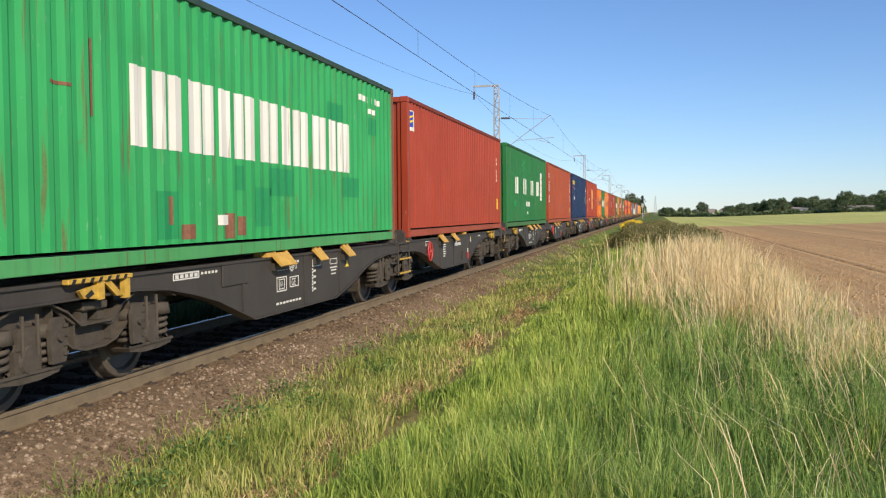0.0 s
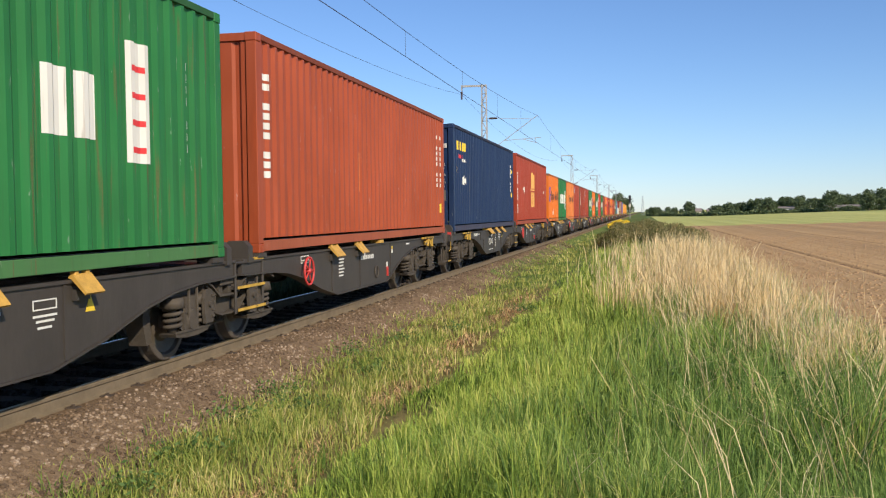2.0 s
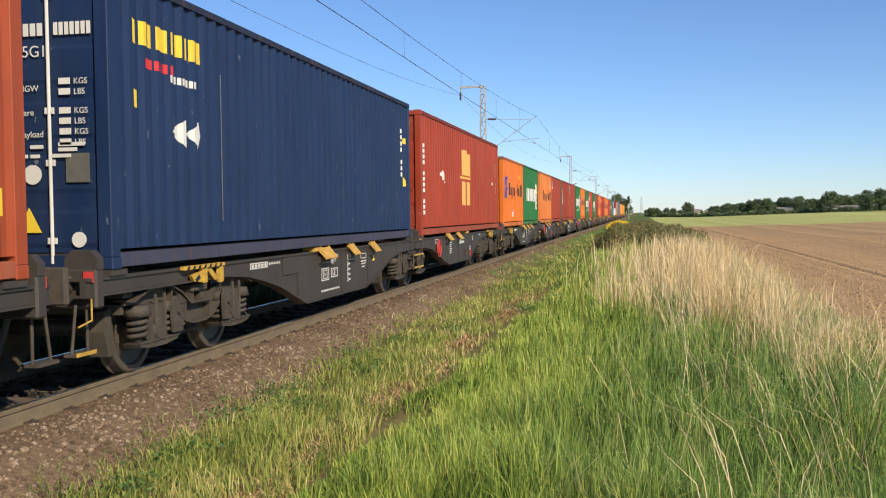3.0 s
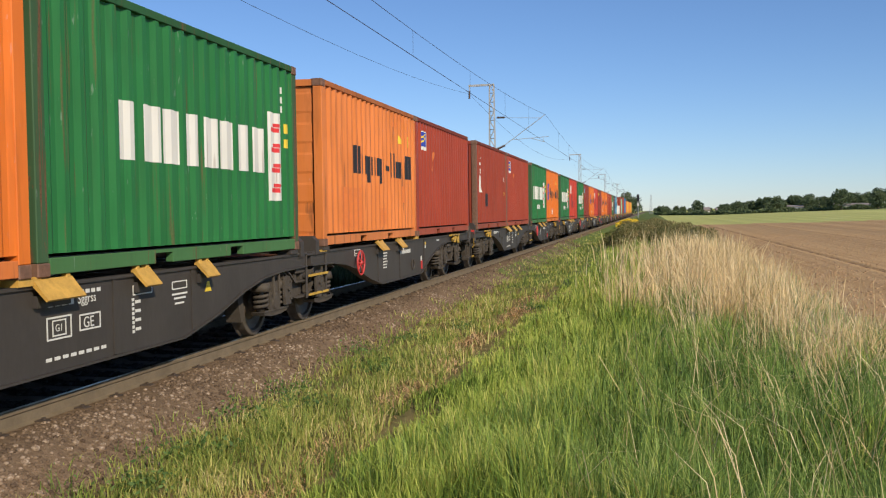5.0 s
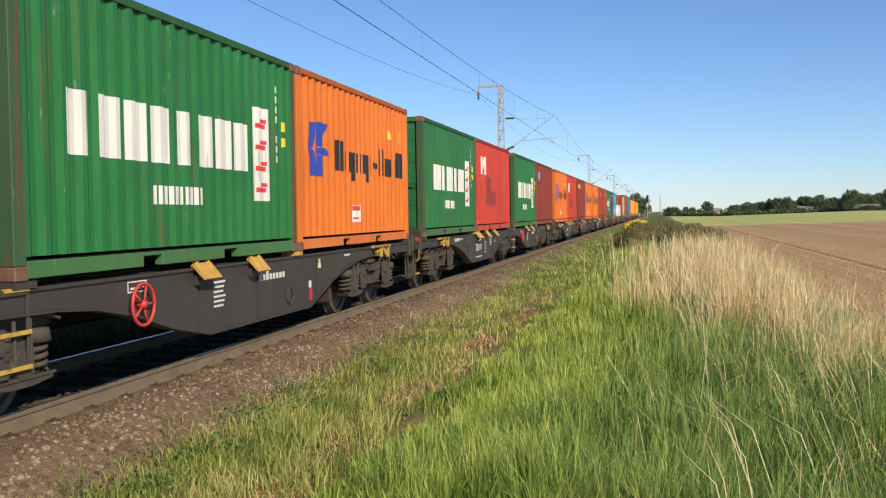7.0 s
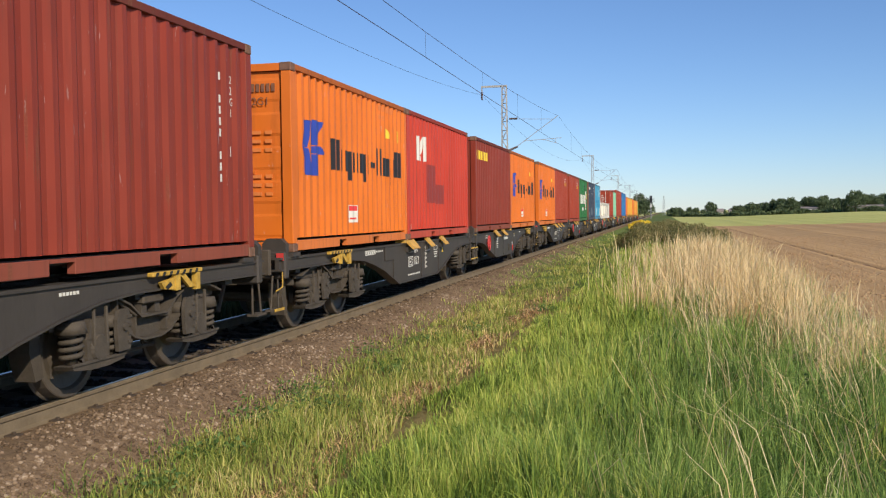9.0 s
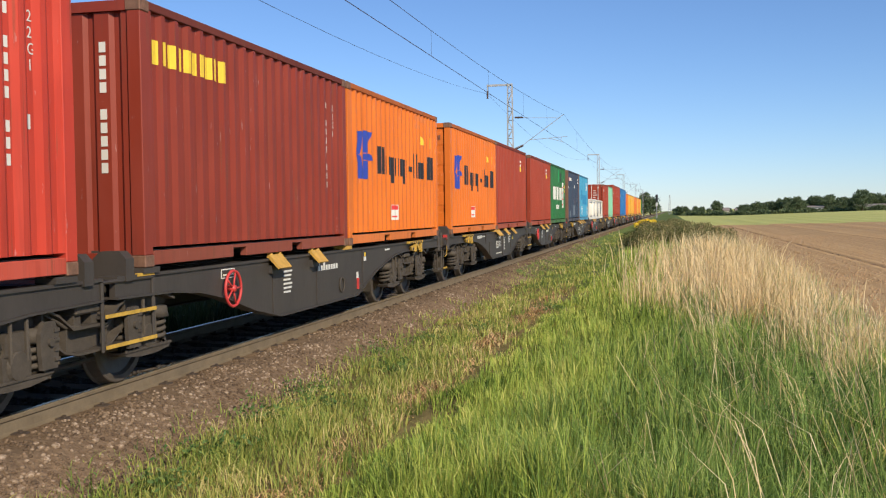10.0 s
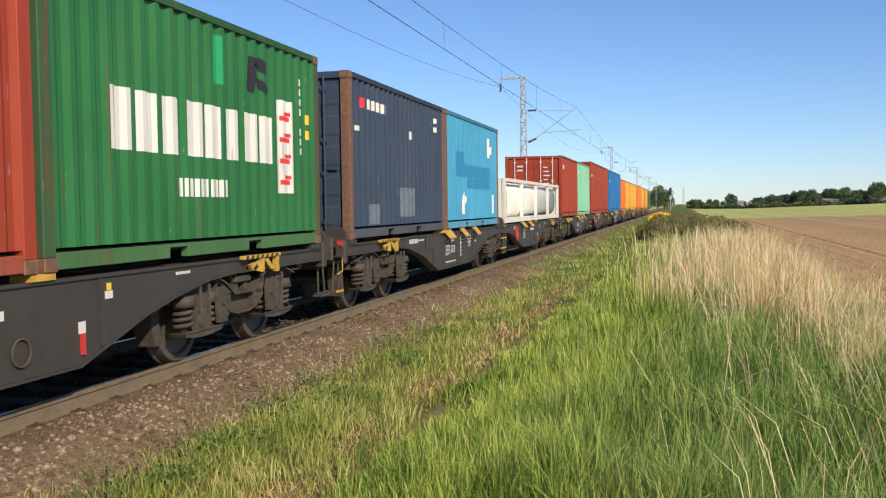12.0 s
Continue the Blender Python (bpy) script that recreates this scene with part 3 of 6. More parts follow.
def put_stuff(name, V, F, mat, label, category):
    tagged(new(name, raw_mesh(name, V, F, M[mat])), label, category, kind="stuff")


def bare(x, y):
    """How bare the trodden strip is, 0 to 1."""
    w = 0.30 + 0.12 * lumps(x * 0 + 3.0, y, 0.9)
    return np.clip(1.2 - np.abs(x + 2.72 - 0.12 * lumps(x * 0, y, 0.6, 2.0)) / w, 0, 1) * np.clip(0.6 + 1.2 * lumps(x * 0.4, y, 0.9, 1.0), 0, 1) * np.clip((27 - y) / 7, 0, 1)


def is_dry(x, y):
    u = x + 0.25 * lumps(x, y, 1.4, 2.0)
    d = np.clip((y - np.interp(u, [-2.0, -1.0, -0.6, 0.5, 1.15, 1.55, 2.0, 2.6, 5.0], [25, 18.5, 15.5, 13.8, 12.8, 9.8, 10.2, 11.0, 11.5])) / 3.2, 0, 1)
    hollow = 1 - 0.75 * np.exp(-((x - 2.65) / 0.4) ** 2 - ((y - 19) / 4.0) ** 2)
    return d * hollow * np.clip((50 - y) / 10, 0, 1) * np.interp(u, [-2.0, -0.8, 0.3, 1.1, 2.4, 3.0, 3.5], [0, 0.10, 0.34, 0.95, 1.0, 0.6, 0])


def tufted(n, clumps, r0, r1, a0, a1, spread):
    """Points gathered in tufts: place, tuft size factor and the way outwards from the tuft."""
    cx, cy, cr = polar(clumps, r0, r1, a0, a1)
    f = rng.uniform(0.65, 1.35, clumps)
    i = rng.integers(0, clumps, n)
    ox, oy = rng.normal(size=n), rng.normal(size=n)
    w = spread * (0.6 + cr[i] / 18)
    return cx[i] + ox * w, cy[i] + oy * w, cr[i], f[i], np.arctan2(oy, ox)


def build_grass():
    x, y, r, f, out = tufted(330000, 11000, 3.2, 75, -40, 15, 0.080)
    ex, ey = rng.uniform(-2.3, 3.9, 34000), rng.uniform(-10, 7, 34000)
    x, y, r = np.append(x, ex), np.append(y, ey), np.append(r, np.full(34000, 6.0))
    f, out = np.append(f, rng.uniform(0.7, 1.2, 34000)), np.append(out, rng.uniform(0, 6.283, 34000))
    zone = (np.hypot(x, y) > 1.3) & (x > -2.38 + 0.16 * lumps(x, y, 1.7)) & (x < 3.25 + 0.2 * lumps(x * 0, y, 0.9))
    d = is_dry(x, y)
    keep = zone & (rng.random(len(x)) < (1 - 0.45 * d) * (1 - 0.9 * bare(x, y)))
    x, y, r, f, out = x[keep], y[keep], r[keep], f[keep], out[keep]
    tall = np.interp(x, [-2.4, -1.9, -1.3, -0.5, 1.5], [0.10, 0.21, 0.32, 0.39, 0.42]) * (1 + 0.5 * lumps(x, y, 1.9)) * f
    h = tall * rng.uniform(0.5, 1.2, len(x))
    w = 0.0042 * (1 + r / 9) * rng.uniform(0.6, 1.5, len(x))
    lean = 0.08 + 0.8 * rng.random(len(x)) ** 1.6
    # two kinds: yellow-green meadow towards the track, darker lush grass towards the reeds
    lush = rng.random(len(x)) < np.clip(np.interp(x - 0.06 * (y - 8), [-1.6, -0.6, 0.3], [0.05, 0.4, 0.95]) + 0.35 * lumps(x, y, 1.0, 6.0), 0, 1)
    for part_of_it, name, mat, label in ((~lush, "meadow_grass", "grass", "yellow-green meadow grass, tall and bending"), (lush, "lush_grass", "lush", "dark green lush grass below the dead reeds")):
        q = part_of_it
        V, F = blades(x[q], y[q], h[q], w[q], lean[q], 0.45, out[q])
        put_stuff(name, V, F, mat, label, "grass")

    x, y, r, f, out = tufted(230000, 11000, 4.2, 90, -44, 0, 0.085)
    ex, ey = rng.uniform(-4.4, -2.4, 14000), rng.uniform(-10, 6, 14000)
    x, y, r = np.append(x, ex), np.append(y, ey), np.append(r, np.full(14000, 6.0))
    f, out = np.append(f, rng.uniform(0.7, 1.2, 14000)), np.append(out, rng.uniform(0, 6.283, 14000))
    edge = np.interp(y, [8, 20, 40], [0.0, 0.15, 0.5])
    zone = (x > -4.5 - edge + 0.25 * lumps(x, y, 2.1)) & (x < -2.45)
    thin = np.interp(x + edge, [-4.6, -4.3, -3.8, -3.0, -2.45], [0.03, 0.35, 1.0, 1.0, 0.85])
    keep = zone & (rng.random(len(x)) < thin * (1 - 0.95 * bare(x, y)) * np.clip(0.95 + 0.3 * lumps(x, y, 1.5, 4.0), 0.4, 1))
    x, y, r, f, out = x[keep], y[keep], r[keep], f[keep], out[keep]
    h = np.interp(x, [-4.4, -3.6, -2.4], [0.10, 0.14, 0.17]) * rng.uniform(0.5, 1.5, len(x)) * (1 + 0.3 * lumps(x, y, 1.2)) * f
    V, F = blades(x, y, h, 0.0042 * (1 + r / 9) * rng.uniform(0.6, 1.5, len(x)), rng.uniform(0.1, 0.8, len(x)), 0.4, out)
    put_stuff("verge_grass", V, F, "verge", "short yellowish grass along the ballast", "grass")

    x, y, r, f, out = tufted(115000, 2300, 8.5, 54, -8, 17, 0.105)
    keep = rng.random(len(x)) < is_dry(x, y) * np.clip(0.42 + 1.7 * lumps(x * 1.3, y * 0.6, 1.7, 5.0), 0.04, 1)
    x, y, r, f, out = x[keep], y[keep], r[keep], f[keep], out[keep]
    h = np.interp(y, [11, 16, 30, 48], [0.58, 0.80, 1.05, 0.95]) * np.interp(x - 0.1 * (y - 10), [0.5, 2.8], [1.0, 0.72]) * rng.uniform(0.5, 1.25, len(x)) * (0.4 + 0.6 * f)
    V, F = blades(x, y, h, 0.0085 * (1 + r / 16) * rng.uniform(0.5, 1.3, len(x)), 0.04 + 0.75 * rng.random(len(x)) ** 1.5, 0.35, out)
    put_stuff("dry_grass", V, F, "dry", "pale straw-coloured dead reed grass", "dry grass")

    n = 26000
    y = 4.5 + 40 * rng.random(n) ** 1.6
    x = -2.72 + rng.normal(size=n) * 0.32
    keep = rng.random(n) < bare(x, y)
    x, y = x[keep], y[keep]
    V, F = blades(x, y, rng.uniform(0.04, 0.12, len(x)), rng.uniform(0.004, 0.009, len(x)) * (1 + y / 15), rng.uniform(0.8, 2.2, len(x)), 0.12)
    put_stuff("thatch", V, F, "thatch", "short dead straw on the trodden strip", "dry grass")

    # Grass beyond the track, its shade painted as a darker leaf colour.
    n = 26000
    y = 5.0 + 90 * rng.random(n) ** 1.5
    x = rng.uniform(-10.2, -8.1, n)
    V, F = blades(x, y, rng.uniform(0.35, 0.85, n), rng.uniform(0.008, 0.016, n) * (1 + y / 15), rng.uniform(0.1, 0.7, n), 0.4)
    put_stuff("shaded_grass", V, F, "rank", "rank grass on the far side of the track, shade put into its colour", "grass")

    n = 3600
    x, y = rng.uniform(-0.6, 3.3, n), rng.uniform(8.5, 30, n)
    keep = rng.random(n) < is_dry(x, y) * np.clip(0.5 + 1.2 * lumps(x, y, 1.1, 3.0), 0.08, 1)
    x, y = x[keep], y[keep]
    V, F = blades(x, y, rng.uniform(0.7, 1.4, len(x)), rng.uniform(0.005, 0.010, len(x)), rng.uniform(0.1, 1.2, len(x)), 0.35)
    put_stuff("reed_stem", V, F, "dry", "long dead reed stems leaning criss-cross", "dry grass")

    n = 1100
    x, y = rng.uniform(-0.3, 3.6, n), rng.uniform(4.0, 15, n)
    keep = (x < 0.27 * y) & (rng.random(n) < np.interp(x - 0.12 * y, [-2.0, -0.8, 0.4], [0.05, 0.3, 0.8]))
    x, y = x[keep], y[keep]
    V, F = blades(x, y, rng.uniform(0.65, 1.15, len(x)), rng.uniform(0.0035, 0.0075, len(x)) * (0.6 + y / 14), rng.uniform(0.3, 1.15, len(x)), 0.40)
    put_stuff("straw_stem", V, F, "dry", "loose bleached stems lying over the grass", "dry grass")

    n = 150
    x, y = rng.uniform(-0.4, 3.0, n), rng.uniform(4.6, 12, n)
    keep = (x < 0.27 * y) & (rng.random(n) < np.interp(x - 0.12 * y, [-1.8, -0.6, 0.4], [0.08, 0.45, 1.0]))
    x, y = x[keep], y[keep]
    V, F = blades(x, y, rng.uniform(0.7, 1.4, len(x)), rng.uniform(0.005, 0.009, len(x)), rng.uniform(0.5, 1.3, len(x)), 0.42, np.full(len(x), 2.4))
    put_stuff("fallen_reed", V, F, "dry", "long bleached reeds fallen over the meadow grass", "dry grass")


build_grass()
build_clods()


def leaf_cards(c, size, rnd_n):
    """Small pointed leaves at centres c: (n, 3)."""
    n = len(c)
    u = rnd_n.normal(size=(n, 3))
    u /= np.linalg.norm(u, axis=1)[:, None]
    w = np.cross(u, rnd_n.normal(size=(n, 3)))
    w /= np.linalg.norm(w, axis=1)[:, None]
    s = (size * rnd_n.uniform(0.6, 1.3, n))[:, None]
    V = np.stack([c - u * s, c + w * s * 0.5, c + u * s, c - w * s * 0.5], 1).reshape(-1, 3)
    F = (np.array([[0, 1, 2, 3]])[None] + (np.arange(n) * 4)[:, None, None]).reshape(-1, 4)
    return V, F


def build_weeds():
    """Low broad-leaved weeds at the ballast's edge and in the verge."""
    rn = np.random.default_rng(11)
    spots = [(-3.95, 8.9), (-3.6, 9.6), (-4.1, 10.4), (-3.8, 7.6), (-4.2, 13.5), (-3.4, 12.0), (-3.9, 15.5), (-3.2, 16.5), (1.3, 10.2), (1.7, 9.0), (0.9, 8.4), (1.9, 11.2), (-3.7, 6.6), (-0.6, 7.5), (0.2, 9.5), (-1.9, 21), (-2.3, 19.5)]
    vs = []
    for x, y in spots + [(0.7 + 1.5 * rn.random(), 7.5 + 4.5 * rn.random()) for _ in range(34)]:
        q = rn.normal(size=(160, 3)) * ((0.17, 0.17, 0.07) if x < 0 else (0.20, 0.20, 0.10))
        q[:, 2] = np.abs(q[:, 2]) + 0.03
        vs.append(q + (x, y, float(gz(x, y))))
    V, F = leaf_cards(np.concatenate(vs), 0.026, rn)
    put_stuff("weeds", V, F, "weed", "low leafy green weeds growing in the verge", "weeds")


build_weeds()


def bush_mesh(name, seed, rx, ry, rz, n, leaf, mat, low=0.0):
    rn = np.random.default_rng(seed)
    k = 26
    cl = rn.normal(size=(k, 3))
    cl /= np.linalg.norm(cl, axis=1)[:, None]
    cl *= rn.uniform(0.35, 0.85, k)[:, None]
    cl[:, 2] = np.abs(cl[:, 2])
    which = rn.integers(0, k, n)
    d = rn.normal(size=(n, 3))
    d /= np.linalg.norm(d, axis=1)[:, None]
    p = cl[which] + d * (rn.uniform(0.55, 1.0, n) * 0.36)[:, None]
    p[:, 2] = np.maximum(p[:, 2], -0.05)
    p = p * (rx, ry, rz) + (0, 0, low)
    V, F = leaf_cards(p, leaf, rn)
    return raw_mesh(name, V, F, M[mat])


def build_bushes():
    spots = [(-0.9, 57, 1.4, 3.5, 1.2), (0.0, 60, 1.8, 4.5, 1.35), (1.5, 56, 1.6, 4.0, 1.3), (2.7, 52, 1.3, 3.5, 1.05), (3.3, 60, 1.3, 4.0, 1.15), (3.0, 46, 0.9, 2.6, 0.85), (-0.5, 74, 2.2, 5.0, 1.2), (2.2, 70, 1.8, 5.0, 1.15), (-1.3, 95, 1.6, 6.0, 1.1), (1.2, 92, 2.0, 6.0, 1.1), (0.5, 115, 2.5, 9.0, 1.1)]
    for i, (x, y, rx, ry, rz) in enumerate(spots):
        ob = new("bramble_bush", bush_mesh("bramble_bush", 20 + i, rx, ry, rz, 14000, 0.05, "bush"))
        ob.location = (x - 0.5, y, float(gz(x - 0.5, y)) - 0.05)
        tagged(ob, "low dense dark green bramble bush beside the track", "bush", "bushes on the verge")
    for i, (x, y, rx, ry, rz) in enumerate([(-3.1, 118, 1.1, 6.0, 0.95), (-2.6, 132, 1.2, 6.0, 1.05), (-3.3, 148, 1.0, 6.0, 0.9)]):
        ob = new("broom_bush", bush_mesh("broom_bush", 60 + i, rx, ry, rz, 3500, 0.10, "broom"))
        ob.location = (x, y, float(gz(x, y)) - 0.05)
        tagged(ob, "bright yellow flowering broom bush beside the track", "bush", "flowering bushes")


build_bushes()


# ---------------------------------------------------------------- far trees and houses
def tree_of(seed, h, spread, mat="tree"):
    rn = np.random.default_rng(seed)
    r = ran(seed)
    t = thing("tree", "broad leafy dark green tree at the far edge of the fields", "tree", "trees along the far field edge")
    bm = bmesh.new()
    cyl(bm, "z", (0, 0), h * 0.035, -0.3, h * 0.55, 8, h * 0.014)
    ends = []
    for i in range(9):
        a, z0 = i * 2.4 + r.uniform(-0.3, 0.3), h * r.uniform(0.18, 0.5)
        b = Vector((math.cos(a) * spread * r.uniform(0.4, 0.75), math.sin(a) * spread * r.uniform(0.4, 0.75), z0 + h * r.uniform(0.1, 0.35)))
        rod(bm, (0, 0, z0), b, h * 0.01, 5)
        ends.append(b)
    part("trunk", bm, M["bark"], t)
    k = 34
    cs = []
    for i in range(k):
        if i < 9:
            cs.append(ends[i])
        else:
            a, q, z = r.uniform(0, 6.283), math.sqrt(r.random()) * spread * 0.72, r.uniform(0.22, 0.92)
            q *= math.sin(math.pi * min(0.97, max(0.16, z))) ** 0.6
            cs.append(Vector((math.cos(a) * q, math.sin(a) * q, z * h)))
    cs = np.array([c[:] for c in cs])
    n = 2600
    d = rn.normal(size=(n, 3))
    d /= np.linalg.norm(d, axis=1)[:, None]
    p = cs[rn.integers(0, k, n)] + d * (rn.uniform(0.5, 1, n) * spread * 0.33)[:, None]
    p[:, 2] = np.maximum(p[:, 2], h * 0.06)
    V, F = leaf_cards(p, 0.045 * h, rn)
    part_of("crown", raw_mesh("crown", V, F, M[mat]), t)
    return t


def at(az, dist):
    return dist * math.sin(radians(az)), dist * math.cos(radians(az))


def build_trees():
    kinds = [tree_of(200 + i, 9.0, 4.6 + 0.4 * (i % 3)) for i in range(5)]
    r = ran(3)
    rows = []
    az = 4.0                                     # the wood behind the young crop
    while az < 11.9:
        rows.append((az, r.uniform(405, 440), r.uniform(0.48, 0.68) * np.interp(az, [4, 6, 12], [0.75, 1.05, 1.1])))
        az += 0.27
    rows += [(2.65, 420, 0.66), (4.6, 430, 0.5), (6.9, 410, 0.68), (8.6, 400, 0.62), (10.25, 390, 0.82), (12.1, 380, 0.8), (12.7, 385, 0.88), (13.3, 370, 0.85), (14.2, 380, 0.85)]
    for a in np.arange(0.3, 4.2, 0.38):          # the lower line towards the track
        rows.append((float(a), r.uniform(430, 520), r.uniform(0.30, 0.46)))
    rows += [(-1.45, 395, 1.0), (-1.05, 400, 0.85), (-1.9, 430, 0.8), (0.6, 420, 0.45), (0.9, 430, 0.42)]
    first = []
    for i, (a, d, s) in enumerate(rows):
        x, y = at(a, d)
        m = pose(x, y, float(gz(x, y)), 0, 0, r.uniform(0, 360)) @ Matrix.Diagonal((s * r.uniform(0.9, 1.15), s, s, 1))
        if i < 5:
            first.append(m)
        else:
            copy_thing(kinds[i % 5], m)
    for k, m in zip(kinds, first):
        k.matrix_basis = m
    # hedge under the trees
    rn = np.random.default_rng(77)
    n = 14000
    a = np.radians(rn.uniform(0.2, 15, n))
    d = rn.uniform(395, 402, n) + 40 * np.clip((4 - np.degrees(a)) / 4, 0, 1)
    z = gz(d * np.sin(a), d * np.cos(a)) + 1.5 * rn.random(n) ** 1.3 * (1 + 0.3 * np.sin(a * 300))
    V, F = leaf_cards(np.stack([d * np.sin(a), d * np.cos(a), z], -1), 0.5, rn)
    put_stuff("hedge", V, F, "tree", "low dark hedge along the far edge of the crops", "hedge")


build_trees()


def build_house(az, dist, length, height, depth, ridge, label):
    x, y = at(az, dist)
    h = thing("farm_building", label, "farm building", "far buildings", pose(x, y, float(gz(x, y)), 0, 0, -az + 4))
    bm = bmesh.new()
    box(bm, -length / 2, length / 2, 0, depth, 0, height)
    part("wall", bm, M["wall"], h)
    bm = bmesh.new()
    prism(bm, [(-0.4, height + 0.02), (depth / 2, height + ridge), (depth + 0.4, height + 0.02), (depth + 0.4, height + 0.2), (depth / 2, height + ridge + 0.2), (-0.4, height + 0.2)], "x", -length / 2 - 0.3, length / 2 + 0.3)
    part("roof", bm, M["roof"], h)
    k = max(2, int(length / 4))
    for i in range(k):
        c = -length / 2 + (i + 0.5) * length / k
        w = part("window", boxed(c - 0.55, c + 0.55, -0.06, -0.004, height * 0.4, height * 0.8), M["glass"], h)


build_house(7.9, 398, 5.5, 1.9, 7, 0.5, "small white farm building before dark trees")
build_house(11.0, 400, 15, 1.7, 9, 0.5, "long low white barn with a grey roof")
build_house(2.9, 425, 6, 1.9, 6, 1.2, "small pale house among distant trees")
build_house(4.0, 425, 5, 1.6, 6, 1.0, "small pale house among distant trees")


def build_pylon():
    x, y = at(0.02, 520)
    p = thing("lattice_tower", "thin grey lattice tower in the distance", "lattice tower", "", pose(x, y, -0.6))
    bm = bmesh.new()
    h = 10.5
    for i in range(9):
        z0, z1 = h * i / 9, h * (i + 1) / 9
        w0, w1 = 0.8 - 0.6 * i / 9, 0.8 - 0.6 * (i + 1) / 9
        for sx, sy in ((-1, -1), (1, -1), (1, 1), (-1, 1)):
            rod(bm, (sx * w0, sy * w0, z0), (sx * w1, sy * w1, z1), 0.06, 4)
            rod(bm, (sx * w0, sy * w0, z0), (-sy * w1 if sx == sy else sx * w1, sx * w1 if sx == sy else -sy * w1, z1), 0.06, 4)
    part("frame", bm, M["galv"], p)


build_pylon()

# ---------------------------------------------------------------- containers
# The near side is at +x; y runs from the leading end (0) to the trailing end.
WAVE = [(0.0, 0.0), (0.070, 0.0), (0.138, 1.0), (0.210, 1.0), (0.278, 0.0)]


def wave(L):
    """The side wall's outline: (y, depth) from post to post."""
    a, b = 0.15, L - 0.15
    n = max(1, round((b - a) / 0.278))
    k = (b - a) / (n * 0.278)
    pts = [(a, 0.0)]
    for i in range(n):
        for y, d in WAVE[1:]:
            pts.append((a + (i * 0.278 + y) * k, d * 0.036))
    return pts


def depth_at(pts, y):
    return float(np.interp(y, [p[0] for p in pts], [p[1] for p in pts]))


FACE = W2 - 0.012                 # the outermost skin of the side walls


def mark(name, polys, L, material, parent, lift=0.003, label=""):
    """Painted shapes that follow the corrugation: each a convex outline of (y, z)."""
    if 1 < len(polys) <= 24 and name not in ("small_lettering", "scrawl", "smear", "sticker_band"):
        return [mark(name, [p], L, material, parent, lift, label) for p in polys]
    pts = wave(L)
    bm = bmesh.new()
    for poly in polys:
        if len(poly) == 4 and not isinstance(poly[0], tuple):
            y0, y1, z0, z1 = poly
            poly = [(y0, z0), (y1, z0), (y1, z1), (y0, z1)]
        lo, hi = min(p[0] for p in poly), max(p[0] for p in poly)
        cuts = sorted({p[0] for p in poly} | {p[0] for p in pts if lo < p[0] < hi})
        cols = []
        for y in cuts:
            zs = []
            for (ya, za), (yb, zb) in zip(poly, poly[1:] + poly[:1]):
                if min(ya, yb) - 1e-9 <= y <= max(ya, yb) + 1e-9:
                    zs += [za, zb] if abs(yb - ya) < 1e-9 else [za + (zb - za) * (y - ya) / (yb - ya)]
            x = FACE - depth_at(pts, y) + lift
            cols.append((bm.verts.new((x, y, min(zs))), bm.verts.new((x, y, max(zs)))))
        for a, b in zip(cols[:-1], cols[1:]):
            bm.faces.new((a[0], b[0], b[1], a[1]))
    bmesh.ops.remove_doubles(bm, verts=bm.verts, dist=1e-5)
    return part(name, bm, material, parent, label)


def word(y0, y1, zb, zx, zt, shape, drop=0.0, fill=0.40):
    """A line of plain bars where a word stands: t tall pair, s short pair, d short pair with a dropped bar, l one tall bar, - a dash."""
    n = sum({"l": 0.6, "-": 0.8}.get(c, 1.0) for c in shape)
    w = (y1 - y0) / n
    out, y = [], y0
    for c in shape:
        k = w * {"l": 0.6, "-": 0.8}.get(c, 1.0)
        a, b = y + 0.06 * w, y + k - 0.06 * w
        q = (b - a) * fill
        if c == "t":
            out += [(a, a + q, zb, zt), (b - q, b, zb, zt)]
        elif c == "s":
            out += [(a, a + q, zb, zx), (b - q, b, zb, zx)]
        elif c == "d":
            out += [(a, a + q, zb - drop, zx), (b - q, b, zb, zx)]
        elif c == "l":
            out += [(a, b, zb, zt)]
        elif c == "-":
            m = (zb + zx) / 2
            out += [(a, b, m - 0.05, m + 0.05)]
        y += k
    return out


